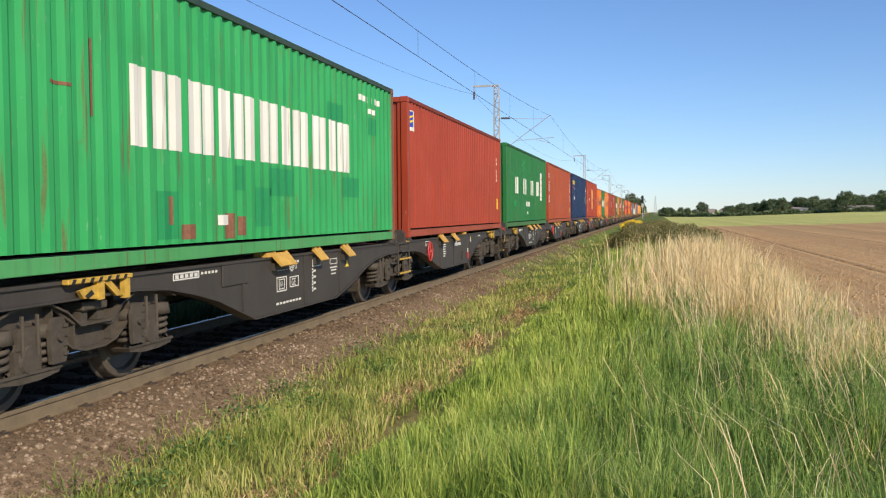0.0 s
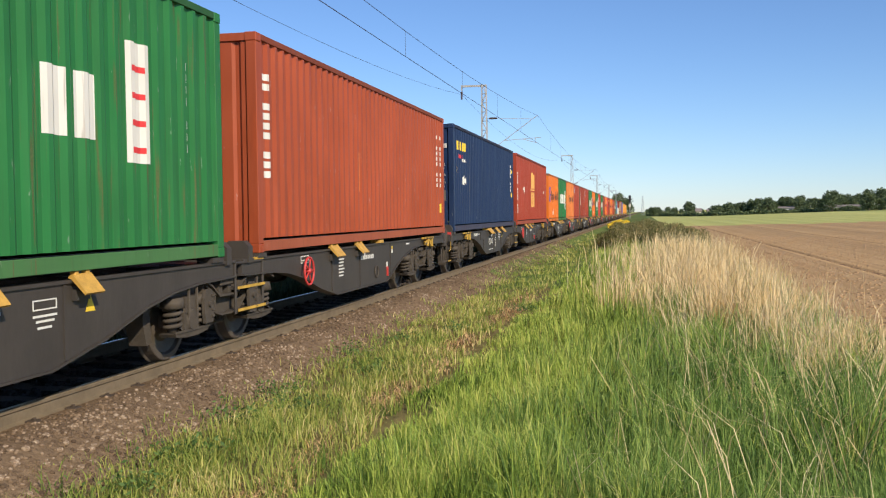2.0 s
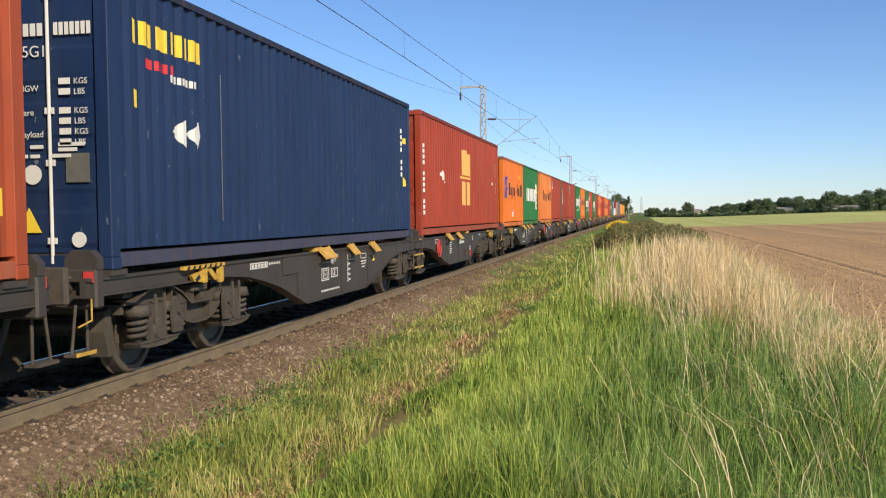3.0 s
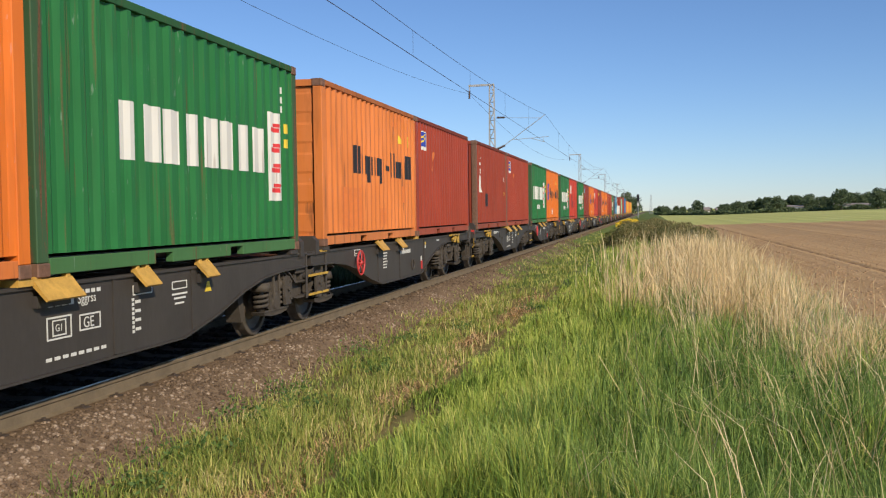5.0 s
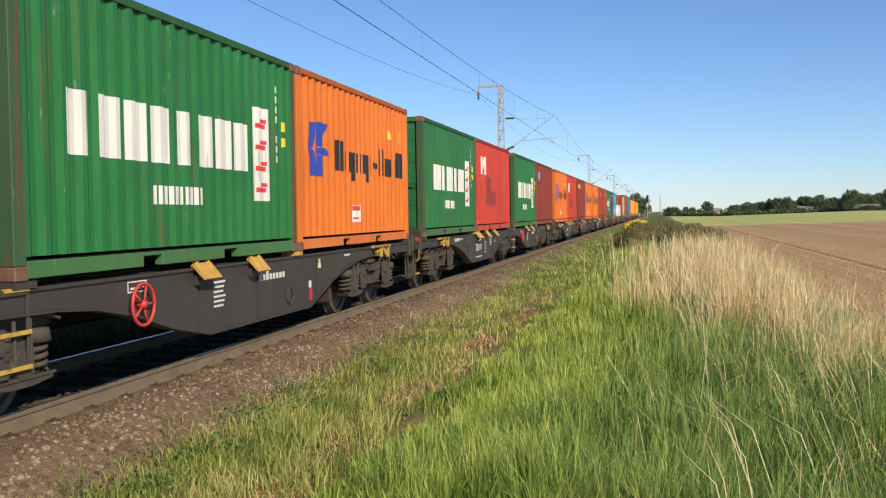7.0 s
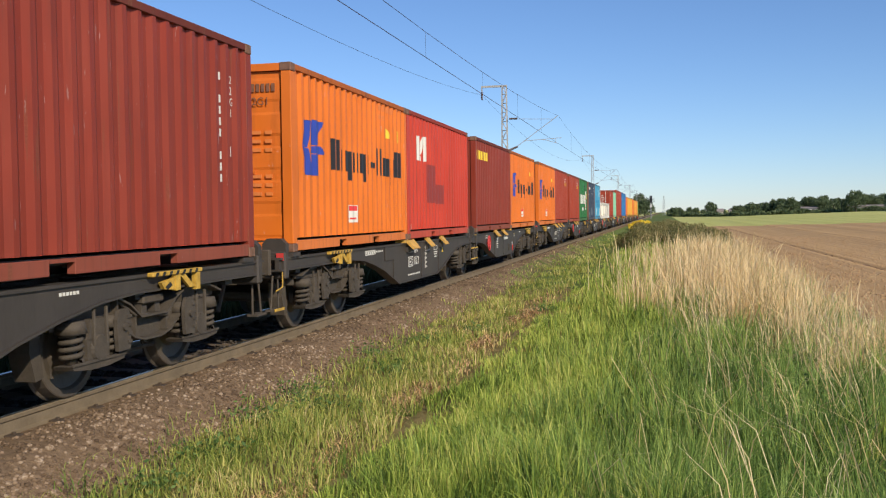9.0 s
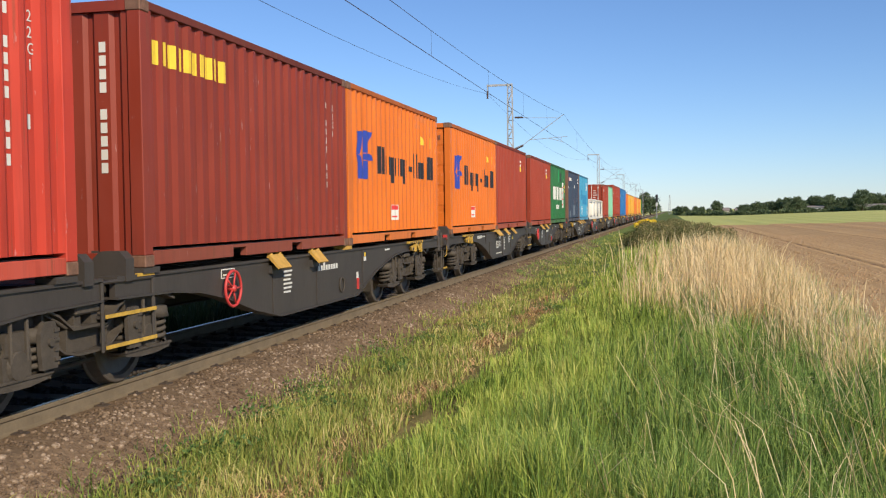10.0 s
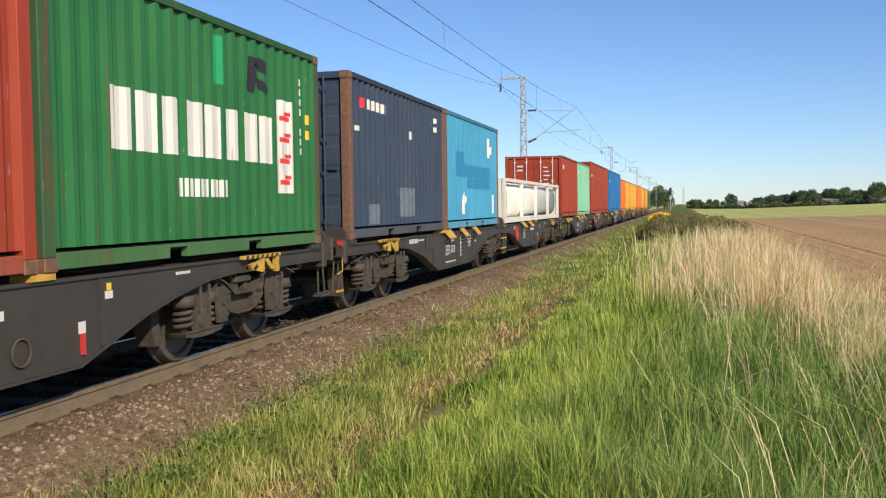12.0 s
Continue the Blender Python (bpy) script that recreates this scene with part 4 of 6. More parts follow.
def container(H, L, paint_name, label, post=None, rail=None, rods=None, doors=True, rod_at=(0.30, 0.80)):
    mat = M[paint_name]
    railm = M[rail] if rail else worn_shaded(mat)
    postm = M[post] if post else mat
    c = thing("shipping_container", label, "shipping container", "containers on the train")
    pts = wave(L)
    for side, nm in ((1, "side_wall"), (-1, "side_wall")):
        bm = bmesh.new()
        cols = []
        for y, d in pts:
            x = side * (FACE - d)
            cols.append((bm.verts.new((x, y, 0.195)), bm.verts.new((x, y, H - 0.075))))
        for a, b in zip(cols[:-1], cols[1:]):
            bm.faces.new((a[0], b[0], b[1], a[1]) if side > 0 else (a[1], b[1], b[0], a[0]))
        part(nm, bm, mat, c)
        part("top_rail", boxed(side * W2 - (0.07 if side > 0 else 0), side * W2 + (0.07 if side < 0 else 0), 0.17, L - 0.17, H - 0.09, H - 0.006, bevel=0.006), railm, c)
        x0, x1 = sorted((side * (W2 - 0.004), side * (W2 - 0.09)))
        gaps = [(1.95, 2.31), (3.75, 4.11)] if L < 7 else []
        ys = [0.17] + [g for q in gaps for g in q] + [L - 0.17]
        for a, b in zip(ys[::2], ys[1::2]):
            part("bottom_rail", boxed(x0, x1, a, b, 0.018, 0.157, bevel=0.005), dusty(mat), c, "dusty lower rail")
        for a, b in gaps:
            part("fork_pocket", boxed(x0, x1, a + 0.002, b - 0.002, 0.125, 0.157), dusty(mat), c)
        for y0 in (0.0, L - 0.165):
            x0, x1 = sorted((side * (W2 - 0.006), side * (W2 - 0.15)))
            part("corner_post", boxed(x0, x1, y0 + 0.004, y0 + 0.161, 0.118, H - 0.118, bevel=0.008), postm, c)
            for z0 in (0.0, H - 0.118):
                bm = bmesh.new()
                x0, x1 = sorted((side * W2, side * (W2 - 0.165)))
                box(bm, x0, x1, y0, y0 + 0.175 if y0 == 0 else L, z0, z0 + 0.118, 0.010)
                xs = side * (W2 + 0.0015)
                cy = y0 + 0.085
                prism(bm, [(cy + 0.032 * math.cos(i * 0.785), z0 + 0.059 + 0.042 * math.sin(i * 0.785)) for i in range(8)], "x", xs, xs - side * 0.004)
                part("corner_casting", bm, M["casting"] if L < 7 else postm, c)
    part("roof", boxed(-W2 + 0.03, W2 - 0.03, 0.05, L - 0.05, H - 0.05, H - 0.022), mat, c)
    part("floor", boxed(-W2 + 0.1, W2 - 0.1, 0.05, L - 0.05, 0.10, 0.165), M["wagon"], c, "dark underside")
    # trailing end wall
    bm = bmesh.new()
    n = 8
    for i in range(n):
        a = -1.06 + i * 2.12 / n
        box(bm, a + 0.03, a + 2.12 / n - 0.03, L - 0.045, L - 0.012, 0.16, H - 0.1)
    box(bm, -1.07, 1.07, L - 0.07, L - 0.046, 0.12, H - 0.09)
    part("end_wall", bm, mat, c)
    # leading end with two doors
    part("sill", boxed(-1.054, 1.054, 0.006, 0.12, 0.02, 0.14), mat, c)
    part("header", boxed(-1.054, 1.054, 0.006, 0.12, H - 0.11, H - 0.01), mat, c)
    if not doors:
        bm = bmesh.new()
        edge = [(-1.054, 0.11), (-1.054, 0.03)]
        for i in range(7):
            a = -1.0 + i * 2.0 / 7
            edge += [(a, 0.03), (a + 0.15, 0.03), (a + 0.19, 0.065), (a + 0.24, 0.065), (a + 0.28, 0.03)]
        prism(bm, edge + [(1.054, 0.03), (1.054, 0.11)], "z", 0.141, H - 0.111)
        part("end_wall", bm, mat, c)
        for i in range(11):
            if L < 7 and i not in (4, 10):
                part("code_marking", boxed(0.755, 0.825, 0.024, 0.0285, H - 0.50 - 0.13 * i, H - 0.40 - 0.13 * i), M["white"], c)
    for s in (-1, 1) if doors else ():
        x0, x1 = sorted((s * 0.008, s * 1.045))
        bm = bmesh.new()
        k = 5
        hh = (H - 0.27) / k
        edge = [(0.085, 0.15)]
        for i in range(k):
            z = 0.15 + i * hh
            edge += [(0.05, z + 0.005), (0.05, z + hh * 0.12), (0.040, z + hh * 0.2), (0.040, z + hh * 0.74), (0.05, z + hh * 0.82)]
        edge += [(0.05, H - 0.12), (0.085, H - 0.12)]
        prism(bm, edge, "x", x0, x1)
        door = part("door", bm, mat, c)
        for q in rod_at:
            b2 = bmesh.new()
            rod(b2, (s * q, 0.012, 0.06), (s * q, 0.012, H - 0.06), 0.017, 8)
            for z in (0.25, 1.0, 1.5, H - 0.3):
                box(b2, s * q - 0.045, s * q + 0.045, 0.005, 0.03, z, z + 0.06)
            box(b2, *sorted((s * q, s * (q + 0.22))), 0.004, 0.014, 1.08, 1.115)
            part("lock_rod", b2, M[rods] if rods else mat, door)
    return c


def stamp_code(c, L, H, y, z0, z1, w=0.06, mat="white"):
    """An unreadable upright code: a column of short bars."""
    n = int((z1 - z0) / 0.13)
    mark("code_marking", [(y, y + w, z0 + i * 0.13, z0 + i * 0.13 + 0.09) for i in range(n) if i % 5 != 3], L, M[mat], c)


def lettering(body, size, m, mat, parent):
    """Words that can be read, in the built-in font."""
    cu = bpy.data.curves.new("lettering", "FONT")
    cu.body, cu.size, cu.extrude = body, size, 0.0008
    cu.materials.append(M[mat])
    ob = new("lettering", cu)
    ob.parent, ob.matrix_basis = parent, m
    return ob


def on_side(L, y, z, lift=0.004):
    return Matrix(((0, 0, 1, FACE - depth_at(wave(L), y + 0.03) + lift), (1, 0, 0, y), (0, 1, 0, z), (0, 0, 0, 1)))


def on_door(x, z, y=0.018):
    return Matrix(((1, 0, 0, x), (0, 0, 1, y), (0, 1, 0, z), (0, 0, 0, 1)))


def door_text(c, H):
    for i in range(7):
        part("door_marking", boxed(0.42, 0.42 + 0.18 + 0.05 * (i % 3), 0.020, 0.0265, H * 0.80 - i * 0.17, H * 0.80 - i * 0.17 + 0.05), M["white"], c)
    for i in range(2):
        part("door_marking", boxed(-0.70, -0.45, 0.020, 0.0265, H * 0.82 - i * 0.17, H * 0.82 - i * 0.17 + 0.07), M["white"], c)


def logo_uasc20(c, L, H, shift=0.0, start=0.93, web=True):
    d = shift
    mark("lettering_bar", word(start + d, 4.56 + d, 1.05, 1.05, 1.62, "tttt", fill=0.42), L, M["white"], c, label="white company mark in plain bars")
    mark("white_panel", [(4.70 + d, 5.13 + d, 0.69, 1.87)], L, M["white"], c)
    mark("red_script", [(4.76 + d, 5.05 + d, 0.80 + 0.27 * i, 0.86 + 0.27 * i) for i in range(4)] + [(4.85 + d, 5.07 + d, 0.87 + 0.27 * i, 0.92 + 0.27 * i) for i in range(4)], L, M["redmark"], c, 0.005)
    if web:
        mark("small_lettering", word(2.14, 3.25, 0.63, 0.82, 0.82, "sssssss"), L, M["white"], c)
    stamp_code(c, L, H, 5.36 + 0.5 * d, 1.9 if d else 1.2, 2.3, 0.05)
    mark("yellow_plate", [(5.60, 5.70, 1.62, 1.75), (5.60, 5.70, 1.42, 1.54)], L, M["yellowmark"], c)


def logo_hl(c, L, H, emblem=True):
    if emblem:
        mark("blue_emblem", [[(0.55, 1.86), (0.42, 1.50), (0.66, 1.47), (0.78, 1.86)], [(0.42, 1.49), (0.60, 1.08), (0.82, 1.08), (0.68, 1.46)],
                             [(0.90, 1.89), (0.78, 1.52), (1.02, 1.52), (1.30, 1.88)], [(0.80, 1.50), (0.74, 1.40), (1.36, 1.40), (1.20, 1.52)], [(0.84, 1.39), (0.86, 1.08), (1.08, 1.08), (1.05, 1.39)]], L, M["bluelogo"], c, label="dark blue company emblem")
    mark("lettering_bar", word(1.68, 5.66, 1.20, 1.53, 1.68, "tsdsd-llsdt", 0.14, 0.36), L, M["black"], c, label="black company mark in plain bars")
    mark("code_marking", [(4.22 + 0.13 * i, 4.30 + 0.13 * i, 2.36, 2.46) for i in range(7)] + [(4.22 + 0.13 * i, 4.30 + 0.13 * i, 2.20, 2.29) for i in range(3)], L, M["patchorange"], c)
    mark("yellow_plate", [[(4.72, 1.90), (5.0, 1.90), (4.74, 2.08)], (5.38, 5.56, 1.86, 2.08)], L, M["yellowmark"], c)
    mark("white_plate", [(4.36, 4.46, 2.0, 2.1)], L, M["white"], c)


def logo_stripe_flag(c, L, y0, y1, z0, z1):
    mark("sticker", [(y0, y1, z0, z1)], L, M["white"], c, 0.003, "blue and yellow sticker")
    e = 0.02
    mark("sticker_field", [(y0 + e, y1 - e, z0 + 0.08, z1 - e)], L, M["bluelogo"], c, 0.005)
    h = z1 - z0
    mark("sticker_band", [[(y0 + 2 * e, z0 + h * 0.36), (y1 - 2 * e, z0 + h * 0.60), (y1 - 2 * e, z0 + h * 0.70), (y0 + 2 * e, z0 + h * 0.46)],
                          [(y0 + 2 * e, z0 + h * 0.60), (y1 - 2 * e, z0 + h * 0.80), (y1 - 2 * e, z0 + h * 0.88), (y0 + 2 * e, z0 + h * 0.70)]], L, M["yellowmark"], c, 0.007)


H40, H20 = 2.896, 2.591


def big_green():
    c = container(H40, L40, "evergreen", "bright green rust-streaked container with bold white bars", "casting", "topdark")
    mark("lettering_bar", word(2.55, 9.54, 1.18, 1.18, 1.97, "ttttttttt", fill=0.43), L40, M["white"], c, label="bold white company mark in plain bars")
    mark("repair_patch", [(8.4, 9.2, 1.98, 2.25), (9.0, 9.9, 0.78, 1.1), (6.0, 6.9, 0.75, 1.12), (3.1, 3.5, 0.25, 0.75), (5.6, 6.1, 0.35, 0.85), (10.6, 11.0, 1.9, 2.2), (5.0, 5.25, 0.8, 1.1)], L40, M["patchgreen"], c, label="darker repaint patch")
    mark("rust_patch", [(4.62, 4.9, 0.22, 0.52), (3.62, 3.95, 0.24, 0.40), (5.05, 5.3, 0.25, 0.48), (1.3, 1.62, 1.62, 1.65), (1.9, 1.98, 1.4, 2.1), (3.35, 3.42, 0.4, 0.7)], L40, M["rustpatch"], c, 0.005)
    mark("white_plate", [(4.50, 4.78, 0.38, 0.50)], L40, M["white"], c, 0.007)
    mark("code_marking", [(10.05 + 0.22 * i, 10.15 + 0.22 * i, 2.46, 2.56) for i in range(6)] + [(10.6, 10.7, 2.27, 2.36), (10.85, 10.95, 2.27, 2.36)], L40, M["white"], c)
    return c


def red_banded():
    c = container(H40, L40, "red", "oxide red high container with a blue and yellow sticker", doors=False)
    logo_stripe_flag(c, L40, 0.28, 0.66, 2.22, 2.64)
    mark("yellow_plate", [(11.45, 11.70, 0.62, 0.95)], L40, M["yellowmark"], c)
    stamp_code(c, L40, H40, 11.4, 1.5, 2.4)
    return c


def green_spaced():
    c = container(H40, L40, "green", "deep green high container with widely spaced white bars")
    bars = []
    for a, b in ((2.16, 2.92), (4.40, 5.25), (6.60, 7.48), (8.66, 9.50)):
        bars += word(a - 0.05, b + 0.05, 1.21, 1.21, 1.81, "t", fill=0.40)
    mark("lettering_bar", bars, L40, M["white"], c, label="white company mark in plain bars")
    mark("white_panel", [(10.05, 10.46, 1.03, 2.23)], L40, M["white"], c)
    mark("red_script", [(10.12, 10.38, 1.13 + 0.27 * i, 1.19 + 0.27 * i) for i in range(4)], L40, M["redmark"], c, 0.005)
    mark("small_lettering", word(5.26, 6.40, 0.75, 0.94, 0.94, "sssssss"), L40, M["white"], c)
    mark("scrawl", [[(4.06, 2.55), (4.12, 2.55), (4.5, 2.1), (4.44, 2.1)], [(4.5, 2.1), (4.55, 2.1), (4.95, 2.6), (4.9, 2.6)], [(4.3, 2.42), (4.8, 2.34), (4.8, 2.38), (4.3, 2.46)], [(4.6, 2.0), (4.66, 2.0), (4.9, 1.8), (4.84, 1.8)]], L40, M["patchgreen_l"], c)
    mark("repair_patch", [(2.0, 2.4, 0.75, 0.95)], L40, M["patchgreen"], c)
    mark("white_plate", [(5.62, 5.82, 0.45, 0.55)], L40, M["white"], c)
    stamp_code(c, L40, H40, 11.3, 1.2, 2.3)
    door_text(c, H40)
    return c


def red_long():
    c = container(H40, L40, "red_b", "warm red high container with upright white codes", doors=False)
    stamp_code(c, L40, H40, 0.30, 1.0, 2.55, 0.16)
    stamp_code(c, L40, H40, 11.40, 1.15, 2.5)
    stamp_code(c, L40, H40, 11.74, 1.15, 2.5)
    mark("yellow_plate", [(11.72, 11.93, 0.52, 0.74)], L40, M["yellowmark"], c)
    mark("scrape", [(4.4, 4.46, 1.0, 1.5), (4.75, 4.79, 0.9, 1.6), (5.2, 5.24, 1.3, 1.8)], L40, M["patchorange"], c)
    return c


def navy_long():
    c = container(H40, L40, "navy", "navy blue high container with a yellow mark", rods="white", rod_at=(0.12, 0.58))
    mark("yellow_mark", word(0.46, 2.05, 2.24, 2.48, 2.48, "ttttt", fill=0.40), L40, M["yellowmark"], c)
    mark("red_mark", word(0.72, 1.35, 2.02, 2.12, 2.12, "sss"), L40, M["redmark"], c)
    mark("white_mark", word(1.25, 1.95, 1.94, 2.02, 2.02, "sssss"), L40, M["white"], c)
    mark("white_emblem", [[(1.28, 1.42), (1.60, 1.26), (1.68, 1.42), (1.62, 1.58)], [(1.66, 1.42), (1.95, 1.26), (2.02, 1.42), (1.98, 1.58)]], L40, M["white"], c)
    mark("yellow_plate", [(0.48, 0.6, 1.6, 1.78), (11.7, 11.85, 2.0, 2.12), [(11.6, 1.1), (11.9, 1.1), (11.7, 1.3)]], L40, M["yellowmark"], c)
    stamp_code(c, L40, H40, 11.45, 1.3, 2.5, 0.05)
    mark("scrape", [(2.58, 2.59, 0.45, 2.2), (0.13, 0.15, 0.5, 1.3)], L40, M["greyplate"], c)
    bm = bmesh.new()
    prism(bm, [(0.20, 0.36), (0.46, 0.36), (0.33, 0.60)], "y", 0.016, 0.026)
    part("warning_triangle", bm, M["yellowmark"], c, "yellow warning triangle")
    part("round_sticker", cyl(bmesh.new(), "y", (0.86, 0.29), 0.075, 0.016, 0.026, 20), M["white"], c, "round white sticker")
    part("round_sticker", cyl(bmesh.new(), "y", (0.38, 0.92), 0.095, 0.016, 0.026, 20), M["white"], c, "round white sticker")
    part("door_plate", boxed(0.74, 0.99, 0.016, 0.024, 0.84, 1.12), M["greyplate"], c, "dull grey data plate")
    for i in range(4):
        part("door_marking", boxed(0.24 + 0.075 * i, 0.295 + 0.075 * i, 0.020, 0.0265, 2.25, 2.37), M["white"], c)
    for i in range(7):
        part("door_marking", boxed(0.64 + 0.058 * i, 0.68 + 0.058 * i, 0.020, 0.0265, 2.25, 2.37), M["white"], c)
    lettering("45G1", 0.155, on_door(0.22, 2.05), "white", c)
    for body, z in (("MGW", 1.72), ("Tare", 1.49), ("Payload", 1.28)):
        lettering(body, 0.085, on_door(0.25, z), "white", c)
    for z in (1.78, 1.50, 1.30):
        for dz, unit in ((0.0, "KGS"), (-0.10, "LBS")):
            part("door_marking", boxed(0.68, 0.80, 0.020, 0.0265, z + dz, z + dz + 0.06), M["white"], c)
            lettering(unit, 0.08, on_door(0.84, z + dz), "white", c)
    for a, b, z in ((0.36, 0.50, 1.17), (0.36, 0.46, 1.08), (0.66, 0.94, 1.19), (0.66, 0.86, 1.14)):
        part("door_marking", boxed(a, b, 0.020, 0.0265, z, z + 0.035), M["white"], c)
    return c


def red_gold():
    c = container(H40, L40, "red", "red high container with an ochre company mark")
    mark("ochre_mark", [(5.16, 5.5, 1.6, 2.30), (5.62, 6.0, 1.6, 2.32), (6.12, 6.55, 1.6, 2.24), (5.2, 5.75, 0.75, 1.42), (5.95, 6.5, 0.75, 1.42), (5.0, 6.7, 1.50, 1.56)], L40, M["gold"], c)
    mark("white_plate", [[(2.2, 1.52), (2.5, 1.40), (2.9, 1.30), (2.6, 1.62)], (10.8, 10.95, 1.45, 1.56)], L40, M["white"], c)
    stamp_code(c, L40, H40, 0.32, 0.5, 2.4, 0.1)
    stamp_code(c, L40, H40, 11.5, 1.2, 2.4)
    return c


def orange_box(emblem=True, old=False):
    c = container(H20, L20, "orange_old" if old else "orange", "sun-faded orange container with patches and black bars" if old else "orange container with a dark blue emblem and black bars" if emblem else "orange container with black bars", "orange_old" if old else None, rod_at=(0.12, 0.46))
    logo_hl(c, L20, H20, emblem)
    if old:
        mark("repair_patch", [(0.95, 2.1, 0.25, 0.95), (4.9, 5.25, 0.72, 1.05), (3.3, 3.7, 0.3, 0.6)], L20, M["patchorange"], c, 0.002, "duller repaired patch")
    else:
        lettering("22G1", 0.15, on_door(0.56, 2.02), "rustpatch", c)
        for i in range(6):
            part("door_marking", boxed(0.55 + 0.075 * i, 0.60 + 0.075 * i, 0.020, 0.0265, 2.20, 2.31), M["rustpatch"], c)
        for z in (1.62, 1.50, 1.38, 1.02, 0.90, 0.78):
            for a, b in ((0.58, 0.76), (0.82, 0.92)):
                part("door_marking", boxed(a, b, 0.020, 0.0265, z, z + 0.05), M["orange_old"], c)
        mark("warning_sticker", [(2.52, 2.90, 0.38, 0.66)], L20, M["white"], c)
        mark("sticker_band", [(2.54, 2.88, 0.57, 0.65), (2.56, 2.86, 0.43, 0.46)], L20, M["redmark"], c, 0.005)
    return c


def green_box(dusty=False, **where):
    c = container(H20, L20, "green_b" if dusty else "green", "deep green container with white bars and a white panel", "green_post")
    logo_uasc20(c, L20, H20, **where)
    door_text(c, H20)
    return c


def green_box_tagged():
    c = green_box(True)
    mark("repair_patch", [(3.02, 3.20, 1.87, 2.40)], L20, M["patchgreen_l"], c)
    mark("scrawl", [[(3.85, 1.90), (3.98, 1.86), (4.12, 2.28), (3.92, 2.30)], [(4.0, 2.2), (4.4, 2.1), (4.42, 2.22), (4.2, 2.32)], [(4.02, 2.0), (4.4, 1.85), (4.46, 1.98), (4.06, 2.1)]], L20, M["black"], c)
    return c


def maroon_box(kind, colour="maroon"):
    words = {"flag": "dull red container with a blue and yellow sticker", "codes": "dull red container with smeared white codes", "dot": "maroon container with a round blue sticker", "yellow": "maroon container with a yellow mark", "plain": "dull red container with small white codes", "white": "red container with a white company mark"}
    c = container(H20, L20, colour, words[kind], "casting" if kind == "codes" else None, doors=kind not in ("codes", "plain", "yellow"))
    if kind == "flag":
        logo_stripe_flag(c, L20, 0.56, 0.98, 1.90, 2.32)
        mark("scrape", [[(1.5, 1.5), (1.6, 1.45), (1.85, 1.9), (1.75, 1.92)]], L20, M["patchorange"], c)
    if kind == "codes":
        mark("smear", [[(0.62, 1.10), (0.98, 1.10), (0.80, 1.55), (0.66, 1.6)], (0.68, 0.86, 1.65, 1.8), (0.66, 0.80, 1.9, 1.98), (0.70, 0.78, 2.08, 2.14)], L20, M["white"], c)
        mark("repair_patch", [(1.56, 2.05, 0.68, 1.08)], L20, M["black"], c)
        mark("white_plate", [(5.35, 5.5, 1.55, 1.68)], L20, M["white"], c)
        mark("yellow_plate", [(5.36, 5.48, 1.05, 1.2)], L20, M["yellowmark"], c)
    if kind == "plain":
        mark("yellow_plate", [[(4.74, 1.88), (5.0, 1.88), (4.78, 2.06)], (5.40, 5.56, 1.86, 2.06)], L20, M["yellowmark"], c)
    if kind == "dot":
        mark("round_sticker", [[(1.15 + 0.26 * math.cos(i * 0.5236), 2.05 + 0.22 * math.sin(i * 0.5236)) for i in range(12)]], L20, M["aqua"], c)
    if kind == "yellow":
        mark("yellow_mark", word(0.25, 1.86, 2.0, 2.24, 2.24, "ttttt", fill=0.40), L20, M["yellowmark"], c)
    if kind == "white":
        mark("white_mark", [(0.74, 1.0, 1.62, 2.12), (1.04, 1.2, 1.62, 1.72), [(1.05, 1.75), (1.2, 1.75), (1.36, 2.12), (1.24, 2.12)], (1.40, 1.64, 1.62, 2.14)], L20, M["white"], c)
        mark("repair_patch", [(1.65, 2.4, 0.75, 1.57), (2.55, 3.35, 0.73, 1.16)], L20, M["patchred"], c, 0.002)
        mark("white_plate", [(0.2, 0.32, 0.2, 0.3)], L20, M["white"], c)
    stamp_code(c, L20, H20, 5.22, 0.9, 2.2, 0.05)
    for i, ch in enumerate("22G1"):
        lettering(ch, 0.13, on_side(L20, 5.50, 2.06 - 0.13 * i), "white", c)
    mark("code_marking", [(4.7, 4.95, 2.18, 2.25), (4.7, 4.85, 2.05, 2.12)] if kind == "plain" else [(5.45, 5.52, 1.2, 1.32)], L20, M["white"], c)
    return c


def slate_box():
    c = container(H20, L20, "slate", "weathered slate blue container with red and white marks", "casting")
    mark("red_mark", [(0.49, 0.86, 2.08, 2.24)], L20, M["redmark"], c)
    mark("white_mark", word(0.92, 1.95, 2.08, 2.24, 2.24, "tttt", fill=0.40), L20, M["white"], c)
    mark("white_plate", [(0.35, 0.5, 1.7, 1.78), (3.4, 3.6, 1.75, 1.9), (5.2, 5.5, 2.2, 2.3), (5.2, 5.5, 2.02, 2.12)], L20, M["white"], c)
    mark("repair_patch", [(2.75, 3.7, 0.32, 0.85), (0.95, 1.5, 0.22, 0.55)], L20, M["patchgrey"], c, label="bare grey patch")
    door_text(c, H20)
    return c


